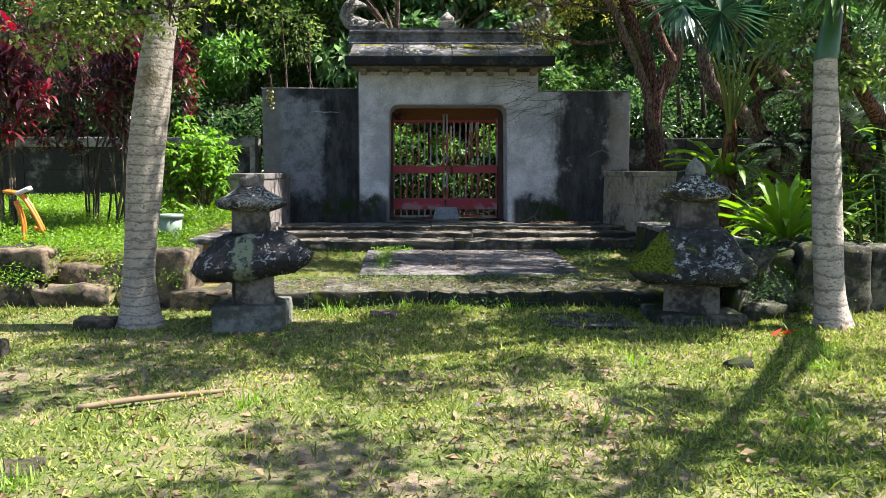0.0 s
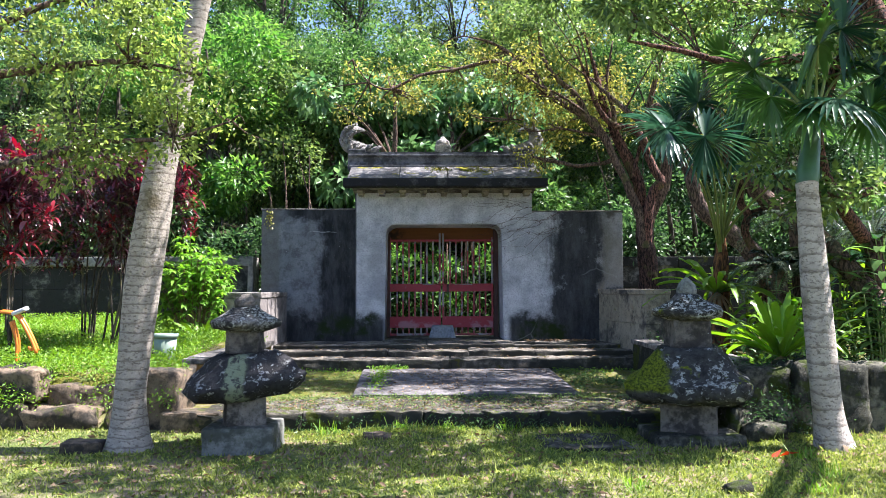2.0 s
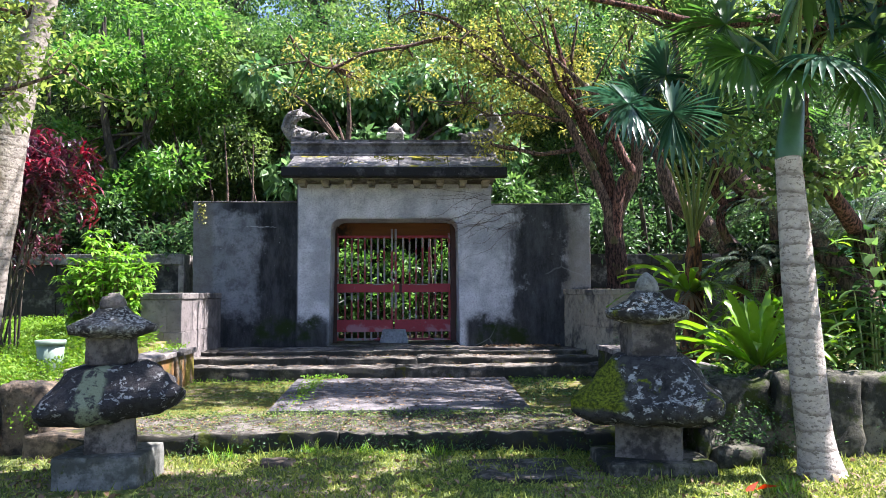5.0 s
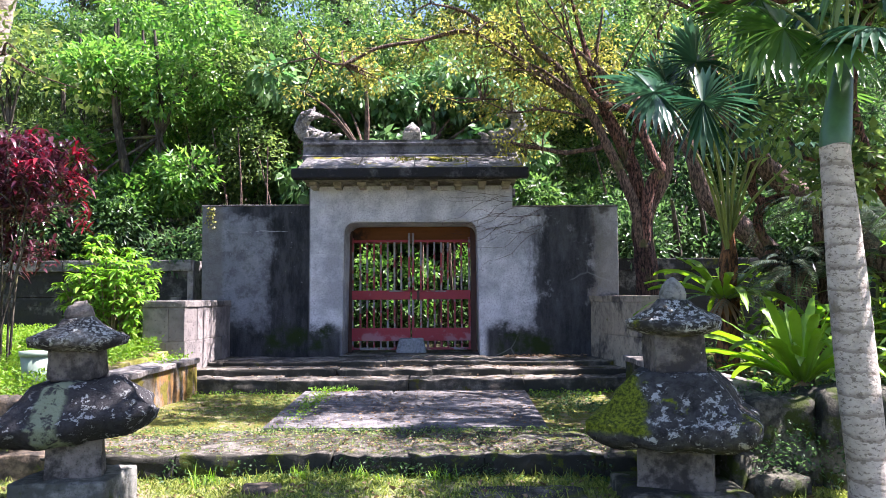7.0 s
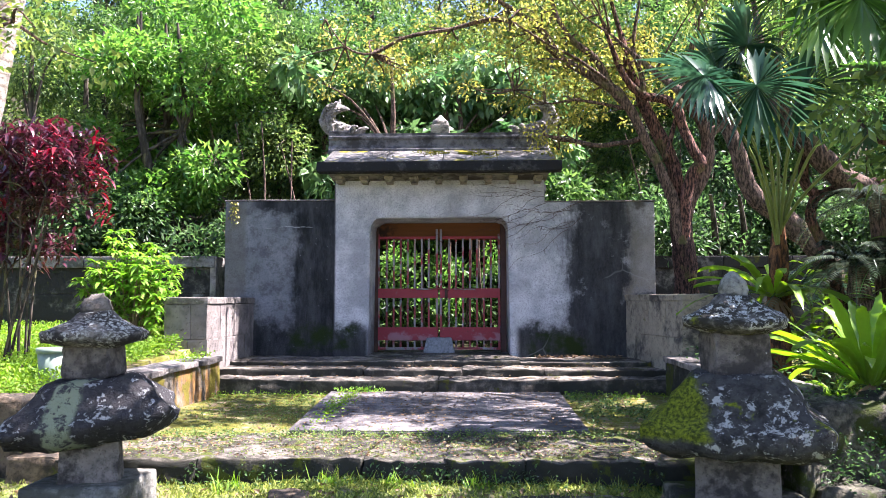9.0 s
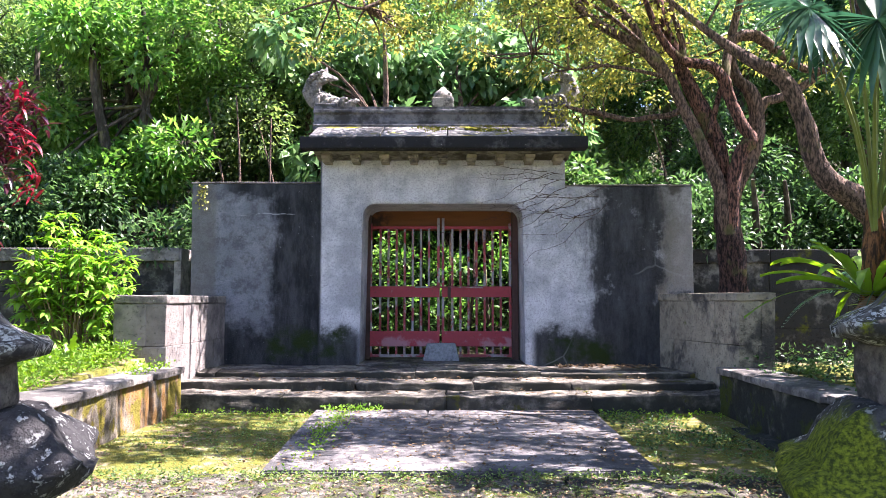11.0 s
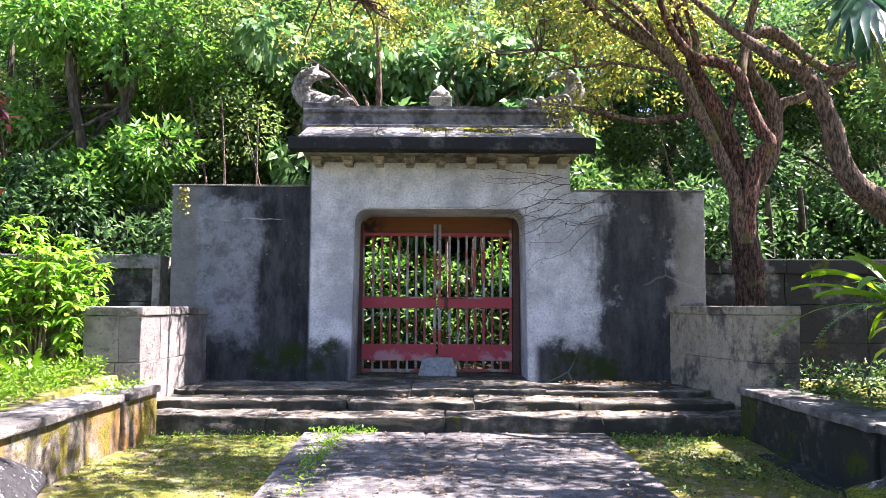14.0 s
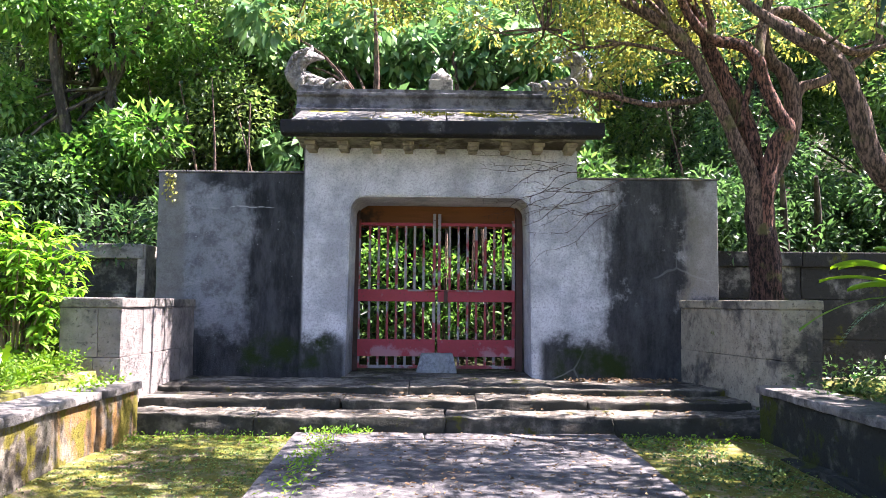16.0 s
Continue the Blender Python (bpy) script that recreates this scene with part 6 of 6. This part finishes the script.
# ---- the wood behind ----
def forest_tree(name, seed, height, width, count, length, leaf_width, material, label, droop=0.3, stems=1, clump=26, bark_m=None):
    q = np.random.default_rng(seed)
    g = thing(name, 0, 60 + seed, 0, label, "tree", "trees of the wood behind the gate")
    y0 = 60 + seed
    bm = bmesh.new()
    heads = []
    for s in range(stems):
        dx, dy = q.normal(0, 0.25 * (stems > 1), 2)
        path = [(dx * 0.3, y0 + dy * 0.3, -0.6), (dx, y0 + dy, height * 0.35), (dx * 1.6 + q.normal(0, 0.15), y0 + dy * 1.5, height * 0.65), (dx * 2 + q.normal(0, 0.25), y0 + dy * 2, height * 0.93)]
        add_tube(bm, path, [0.12, 0.085, 0.055, 0.02], 8, 0.2, s)
        heads.append(path)
    c = np.stack([q.normal(0, width * 0.42, clump), y0 + q.normal(0, width * 0.36, clump), height * (0.95 - 0.62 * q.uniform(0, 1, clump) ** 1.3)], 1)
    for k in range(0, clump, 2):
        a = np.array(heads[k % stems][2])
        add_tube(bm, [tuple(a - np.array([0, 0, 0.3])), tuple((a + c[k]) / 2 + q.normal(0, 0.1, 3)), tuple(c[k])], [0.035, 0.022, 0.006], 5)
    part("trunk", bm, bark_m or M_BARK_DARK, g)
    crown(g, c, q.uniform(0.30, 0.66, clump) * width / 1.6, int(count * 1.6), length * 0.76, leaf_width * 0.78, material, droop, 0.7, 0.75, "crown", q)
    return g


kinds = [
    forest_tree("forest_tree", 1, 5.0, 1.7, 9000, 0.13, 0.06, L_DARK, "dense dark green forest tree on the slope"),
    forest_tree("forest_tree", 2, 5.5, 1.8, 9000, 0.14, 0.065, L_MID, "leafy mid-green forest tree"),
    forest_tree("forest_tree", 3, 4.6, 1.5, 2600, 0.30, 0.17, L_BIG, "forest tree with large pale drooping leaves", 0.9, 2, 22, M_BARK_GREY),
    forest_tree("forest_tree", 4, 5.4, 1.6, 5200, 0.20, 0.075, L_BRIGHT, "bright green feathery forest tree", 0.2, 2, 20),
    forest_tree("forest_tree", 5, 5.2, 1.7, 8000, 0.12, 0.055, L_OLIVE, "olive-green small-leaved forest tree", 0.3, 2),
    forest_tree("forest_tree", 8, 8.2, 2.3, 9500, 0.17, 0.08, L_MID, "tall leafy green forest tree", 0.3, 2, 34),
    forest_tree("forest_tree", 9, 8.0, 2.3, 9500, 0.16, 0.07, L_OLIVE, "tall olive-green forest tree", 0.3, 2, 34),
    forest_tree("forest_shrub", 6, 2.4, 1.5, 5500, 0.14, 0.06, L_DARK, "dark leafy forest shrub on the slope", 0.2, 3, 20),
    forest_tree("forest_shrub", 7, 2.3, 1.4, 3200, 0.20, 0.085, L_MID, "leafy green forest shrub on the slope", 0.3, 3, 18),
]
plan = [  # kind, x, y, turn
    (7, -5.6, 14.4, 0), (3, -4.1, 15.0, 40), (7, -2.4, 14.5, 90), (8, -0.9, 17.9, 120), (8, 1.2, 18.0, 200), (7, 2.9, 14.6, 160), (7, 4.4, 14.4, 220), (8, 6.0, 14.6, 280), (7, -7.6, 14.6, 30), (7, 7.6, 14.4, 70), (8, 0.4, 18.2, 300), (8, 2.4, 18.0, 10), (8, -2.0, 17.6, 60),
    (4, -6.6, 15.8, 10), (3, -4.7, 15.7, 80), (3, -5.6, 17.0, 20), (4, -3.2, 16.4, 140), (1, -2.3, 16.8, 220), (2, -1.5, 16.6, 0), (2, 0.2, 17.0, 130), (2, 1.6, 17.2, 250), (8, 3.0, 17.4, 60), (8, 4.4, 16.8, 310), (0, 5.0, 16.0, 190), (1, 6.6, 15.8, 250), (0, 8.2, 15.6, 20), (0, -8.2, 15.6, 300),
    (0, -8.0, 18.6, 50), (1, -6.0, 18.8, 160), (1, -4.0, 18.6, 260), (1, -2.4, 18.9, 40), (1, -0.6, 18.4, 330), (4, 1.0, 18.6, 100), (4, 2.8, 18.8, 210), (1, 4.6, 18.6, 0), (0, 6.4, 18.8, 120), (1, 8.4, 18.6, 230),
    (1, -9.4, 22.0, 300), (0, -7.0, 22.2, 90), (1, -4.8, 22.4, 200), (1, -2.4, 22.6, 320), (4, 0.0, 22.4, 60), (1, 2.4, 22.6, 170), (0, 4.8, 22.4, 280), (1, 7.2, 22.2, 30), (0, 9.8, 22.0, 140),
    (0, -11.5, 19, 10), (1, 11.5, 19, 60), (1, -10.5, 16, 200), (0, 10.6, 16, 100), (5, -6.0, 25, 0), (5, -2.6, 25.5, 90), (6, 0.4, 25.3, 180), (5, 3.2, 25, 270), (5, -10, 26, 45), (6, 6.5, 25, 135), (5, 10, 25.5, 80), (6, -8.2, 25.5, 200), (5, -4.4, 21.0, 100), (6, 2.9, 20.6, 300), (5, 6.2, 21, 20), (5, -13, 24, 10), (6, 13, 24, 100), (7, 6.6, 13.9, 30), (8, 7.6, 12.6, 150),
]
for k, x, y, turn in plan:
    copy_thing(kinds[k], pose(x, y, float(ground_z(x, y)), 0, 0, turn))
for ob in kinds:
    for child in list(ob.children_recursive):
        bpy.data.objects.remove(child)
    bpy.data.objects.remove(ob)


def undergrowth():
    n = 30000
    x, y = rng.uniform(-12, 12, n), 14.3 + 14 * rng.uniform(0, 1, n) ** 1.5
    p = np.stack([x, y, ground_z(x, y) + 0.1 + 1.1 * rng.uniform(0, 1, n) ** 1.6], 1)
    v, f = leaves(p, np.tile([0, -0.4, 0.5], (n, 1)), 0.17, 0.07, 0.2, 0.8)
    tagged(sheet("undergrowth", v, f, L_DARK), "dark leafy undergrowth on the wooded slope", "undergrowth", kind="stuff")
    c = np.stack([rng.uniform(-1.6, 2.6, 70), rng.uniform(14.6, 16.6, 70), rng.uniform(0.6, 2.4, 70)], 1)
    p, d = clumps(c, rng.uniform(0.14, 0.34, 70), 6500, rng)
    v, f = leaves(p, d + np.array([0, -0.3, 0.3]), 0.085, 0.042, 0.2, 0.8)
    tagged(sheet("undergrowth", v, f, L_BRIGHT), "sunlit green plants behind the gate", "undergrowth", kind="stuff")


undergrowth()
bm = bmesh.new()
for k in range(46):          # thin stems at the wood's edge
    x, y = 9.0 * math.sin(k * 12.9898), 14.2 + (k * 0.37) % 2.6
    z = float(ground_z(x, y))
    s = math.sin(k * 5.1)
    add_tube(bm, [(x, y, z), (x + 0.12 * s, y, z + 1.0), (x + 0.2 * s, y + 0.1, z + 2.2), (x + 0.5 * s, y + 0.1, z + 3.4)], [0.03, 0.024, 0.018, 0.008], 5, 0.2, k)
tagged(part("saplings", bm, M_BARK_GREY), "thin pale sapling stems at the wood's edge", "saplings", kind="stuff")


# ---- grass, weeds, litter ----
def patchy(x, y):
    return 0.5 + 0.5 * np.sin(1.9 * x + 1.1 * np.sin(1.3 * y)) * np.sin(2.3 * y + 0.9 * np.sin(1.7 * x + 1)) + 0.25 * np.sin(7 * x + 3 * y) * np.sin(6 * y - 2 * x)


def grass():
    n = 290000
    x, y = rng.uniform(-6.5, 6.5, n), 7.45 - 9.5 * rng.uniform(0, 1, n) ** 1.35
    keep = rng.uniform(0, 1, n) < np.clip(0.28 + 0.75 * patchy(x, y) + 0.12 * x, 0.15, 1)
    x, y = x[keep], y[keep]
    p = np.stack([x, y, ground_z(x, y) - 0.004], 1)
    tall = rng.uniform(0, 1, len(x))
    d = np.stack([rng.normal(0, 0.7, len(x)), rng.normal(0, 0.7, len(x)), np.where(tall > 0.9, 1.6, 0.65)], 1)
    v, f = leaves(p, unit(d), np.where(tall > 0.97, 0.10, 0.042), np.where(tall > 0.9, 0.008, 0.013), -0.1, 0.25)
    tagged(sheet("lawn_grass", v, f, L_GRASS), "short patchy lawn grass", "grass", kind="stuff")
    # tufts
    sets = []
    for tx, ty in ((1.42, 5.2), (2.5, 5.0), (2.75, 5.4), (0.2, 7.3), (-0.9, 7.3), (1.9, 3.9), (2.9, 6.1), (0.9, 4.0), (-1.0, 4.3), (3.4, 5.2), (-0.2, 7.32), (0.75, 7.32), (-1.75, 3.2), (3.2, 4.3)):
        m = 40
        b = np.stack([tx + rng.normal(0, 0.06, m), ty + rng.normal(0, 0.05, m)], 1)
        sets.append(ribbons(np.column_stack([b, ground_z(b[:, 0], b[:, 1])]), rng.uniform(0, 6.28, m), rng.uniform(0.7, 1.4, m), rng.uniform(0.08, 0.2, m), 0.009, rng.uniform(0.1, 0.6, m), 3))
    tagged(sheet("grass_tufts", *join(*sets), L_WEED), "longer green tufts in the lawn", "grass", kind="stuff")


grass()


def scatter(name, n, x0, x1, y0, y1, lift, length, width, up, material, label, category, mask=None, seed=0):
    q = np.random.default_rng(seed)
    x, y = q.uniform(x0, x1, n), q.uniform(y0, y1, n)
    if mask is not None:
        keep = mask(x, y, q)
        x, y = x[keep], y[keep]
    p = np.stack([x, y, ground_z(x, y) + lift * q.uniform(0, 1, len(x)) ** 1.5], 1)
    d = np.stack([q.normal(0, 1, len(x)), q.normal(0, 1, len(x)), np.full(len(x), up)], 1)
    v, f = leaves(p, unit(d), length, width, 0.0, 0.3, q)
    tagged(sheet(name, v, f, material), label, category, kind="stuff")


def lump(x, y, q):
    return q.uniform(0, 1, len(x)) < np.clip(patchy(x * 1.7, y * 1.7), 0.05, 1)


scatter("terrace_weeds", 60000, -7.5, -2.55, 7.72, 12.9, 0.17, 0.045, 0.018, 0.7, L_WEED, "bright green weeds covering the terrace", "weeds", None, 3)
def edge_weeds(name, n, x0, x1, y0, y1, z0, z1, material, label, seed):
    q = np.random.default_rng(seed)
    x = q.uniform(x0, x1, n)
    keep = np.sin(3.1 * x + seed) + 0.6 * np.sin(7.7 * x) + q.normal(0, 0.5, n) > 0.0
    x = x[keep]
    t = q.uniform(0, 1, len(x))
    p = np.stack([x, y0 + (y1 - y0) * t + q.normal(0, 0.05, len(x)), z0 + (z1 - z0) * t ** 0.6 + q.normal(0, 0.03, len(x))], 1)
    v, f = leaves(p, np.tile([0.0, -0.8, 0.4], (len(x), 1)), 0.036, 0.018, 0.2, 0.7, q)
    tagged(sheet(name, v, f, material), label, "weeds", kind="stuff")


edge_weeds("edge_weeds", 9000, -5.6, -2.35, 7.48, 8.0, 0.20, 0.60, L_WEED, "bright weeds hanging over the terrace stones", 2)
edge_weeds("bank_creepers", 7000, 2.8, 5.6, 6.86, 7.4, 0.05, 0.62, L_DARK, "dark creepers hanging over the mossy boulders", 5)
edge_weeds("kerb_creepers", 1500, -1.2, 2.0, 7.40, 7.46, 0.0, 0.12, L_DARK, "small dark creepers on the kerb face", 6)
edge_weeds("coping_weeds", 300, -2.5, -2.2, 10.2, 11.0, 0.6, 0.63, L_WEED, "tufts of weed on the low wall", 9)
scatter("bank_weeds", 9000, 3.0, 6.5, 7.3, 12.9, 0.22, 0.07, 0.026, 0.6, L_DARK, "low green weeds on the shaded bank", "weeds", lump, 4)
scatter("court_moss", 20000, -2.15, 2.88, 8.4, 11.0, 0.018, 0.022, 0.013, 0.35, L_OLIVE, "moss and tiny weeds in the side beds", "moss", lambda x, y, q: ((x < -0.86) | (x > 1.75)) & lump(x, y, q), 5)
scatter("court_weeds", 1300, -2.15, 2.85, 10.7, 11.0, 0.05, 0.034, 0.016, 0.6, L_WEED, "small weeds at the foot of the steps", "weeds", lambda x, y, q: ((x < -0.86) | (x > 1.75)) & (q.uniform(0, 1, len(x)) < 0.7), 6)
scatter("bed_weeds", 1800, 1.75, 2.6, 9.0, 11.0, 0.04, 0.035, 0.018, 0.5, L_DARK, "dark creeping weeds in the shaded bed", "weeds", lump, 21)
scatter("kerb_weeds", 1500, -1.5, 2.7, 7.24, 7.44, 0.04, 0.03, 0.015, 0.5, L_MID, "small creeping weeds along the kerb", "weeds", lump, 7)
scatter("fallen_leaves", 2600, -4.5, 5.0, 2.6, 7.3, 0.015, 0.065, 0.035, 0.05, L_DRY, "dry brown leaves on the lawn", "leaf litter", None, 8)
scatter("court_leaves", 500, -2.1, 2.7, 7.8, 11.0, 0.02, 0.05, 0.025, 0.05, L_DRY, "dry leaves lying in the side beds", "leaf litter", lambda x, y, q: (x < -0.86) | (x > 1.75), 9)


def on_level(name, n, x0, x1, y0, y1, z, length, width, up, material, label, category, seed, sx=None):
    q = np.random.default_rng(seed)
    x, y = q.uniform(x0, x1, n), q.uniform(y0, y1, n)
    if sx:
        x, y = q.normal((x0 + x1) / 2, (x1 - x0) / 3, n), q.normal((y0 + y1) / 2, (y1 - y0) / 3, n)
    p = np.stack([x, y, z + 0.004 + (0.05 * q.uniform(0, 1, n) ** 2 if up > 0.3 else 0 * x)], 1)
    d = np.stack([q.normal(0, 1, n), q.normal(0, 1, n), np.full(n, up)], 1)
    v, f = leaves(p, unit(d), length, width, -0.06, 0.12, q)
    tagged(sheet(name, v, f, material), label, category, kind="stuff")


on_level("slab_leaves", 800, -0.75, 1.65, 8.5, 11.0, 0.207, 0.035, 0.016, 0.02, L_DRY, "small dry leaves on the paving slab", "leaf litter", 11)
on_level("step_leaves", 90, -2.1, 2.7, 11.06, 11.42, 0.345, 0.05, 0.022, 0.02, L_DRY, "dry leaves on the lowest step", "leaf litter", 12)
on_level("step_leaves", 120, -1.9, 2.6, 11.5, 11.88, 0.425, 0.05, 0.022, 0.02, L_DRY, "dry leaves on the middle step", "leaf litter", 13)
on_level("step_leaves", 150, 1.6, 2.7, 12.3, 12.76, 0.488, 0.06, 0.028, 0.03, L_DRY, "dry leaves gathered on the top step", "leaf litter", 14)
on_level("kerb_litter", 1500, -2.0, 2.8, 7.55, 8.45, 0.16, 0.035, 0.018, 0.03, L_DRY, "brown litter strewn over the kerb stones", "leaf litter", 31)
on_level("kerb_moss", 2600, -2.0, 2.8, 7.5, 8.45, 0.155, 0.02, 0.012, 0.5, L_OLIVE, "low moss tufts on the kerb stones", "moss", 32)
on_level("slab_weeds", 420, -0.68, -0.48, 8.9, 10.9, 0.20, 0.035, 0.016, 0.6, L_WEED, "small green weeds growing on the slab's edge", "weeds", 15, True)
on_level("slab_weeds", 160, -0.82, -0.25, 10.92, 11.03, 0.20, 0.04, 0.018, 0.7, L_LIME, "yellow-green weeds between slab and step", "weeds", 16)
on_level("paving_weeds", 1500, -2.0, 2.6, 8.3, 8.5, 0.15, 0.03, 0.015, 0.5, L_OLIVE, "small weeds in the joint behind the kerb", "weeds", 17)
q = np.random.default_rng(18)
x, y = q.normal(0.55, 0.28, 1500), q.uniform(12.75, 13.22, 1500)
keep = np.sin(9 * x) + np.sin(17 * y + 3 * x) > 0.1
x, y = x[keep], y[keep]
v, f = leaves(np.stack([x, y, 3.022 + 0.40 * (y - 12.27) / 1.03], 1), unit(np.stack([q.normal(0, 1, len(x)), q.normal(0, 1, len(x)), np.full(len(x), 0.45)], 1)), 0.03, 0.02, -0.1, 0.2, q)
tagged(sheet("roof_moss", v, f, M_MOSS), "yellow moss cushions on the gate roof", "moss", kind="stuff")
tagged(sheet("fallen_red_leaf", *leaves(np.array([[2.62, 6.0, 0.03], [2.70, 6.02, 0.035]]), np.array([[1.0, 0.2, 0.3], [0.8, -0.4, 0.4]]), 0.12, 0.05, 0.0, 0.1), L_REDLEAF), "bright red leaf fallen on the grass", "leaf")


# ---- vines on the gate ----
def vines():
    q = np.random.default_rng(5)
    for label, start, count, way in (("bare dark creeper stems on the gate wall", (1.70, 2.82), 9, 3.3), ("bare dark creeper stems on the wing wall", (2.15, 2.55), 7, 3.5)):
        bm = bmesh.new()
        for k in range(count):
            x, z = start[0] + q.normal(0, 0.10), min(start[1] + q.normal(0, 0.06) - 0.055 * k, 2.80)
            a = way + q.normal(0, 0.12)
            pts = []
            for s in range(13):
                pts.append((x, FACE - 0.006, z))
                a += q.normal(0, 0.28)
                a += 0.25 * (way - a)
                step = 0.085
                if s % 2 and s > 1:      # a short side twig
                    d = a + (0.9 if q.uniform() < 0.5 else -0.9)
                    ln = q.uniform(0.04, 0.11)
                    add_tube(bm, [(x, FACE - 0.006, z), (x + ln * 0.5 * math.cos(d), FACE - 0.008, z + ln * 0.5 * math.sin(d)), (x + ln * math.cos(d + 0.3), FACE - 0.006, z + ln * math.sin(d + 0.3))], [0.0018, 0.0015, 0.001], 4)
                x += step * math.cos(a)
                z = min(z + step * math.sin(a), 2.82)
            add_tube(bm, pts, list(np.linspace(0.0032, 0.0014, 13)), 5)
        tagged(part("creeper", bm, M_POST), label, "creeper")


vines()
v, f = leaves(np.stack([-2.55 + rng.normal(0, 0.03, 50), np.full(50, 12.82), 2.6 - 0.3 * rng.uniform(0, 1, 50) ** 1.3], 1), np.tile([0, -1.0, -0.6], (50, 1)), 0.045, 0.03, 0.3, 0.5)
tagged(sheet("wall_creeper", v, f, L_YELLOW), "pale leafy creeper hanging at the wall's top corner", "creeper")
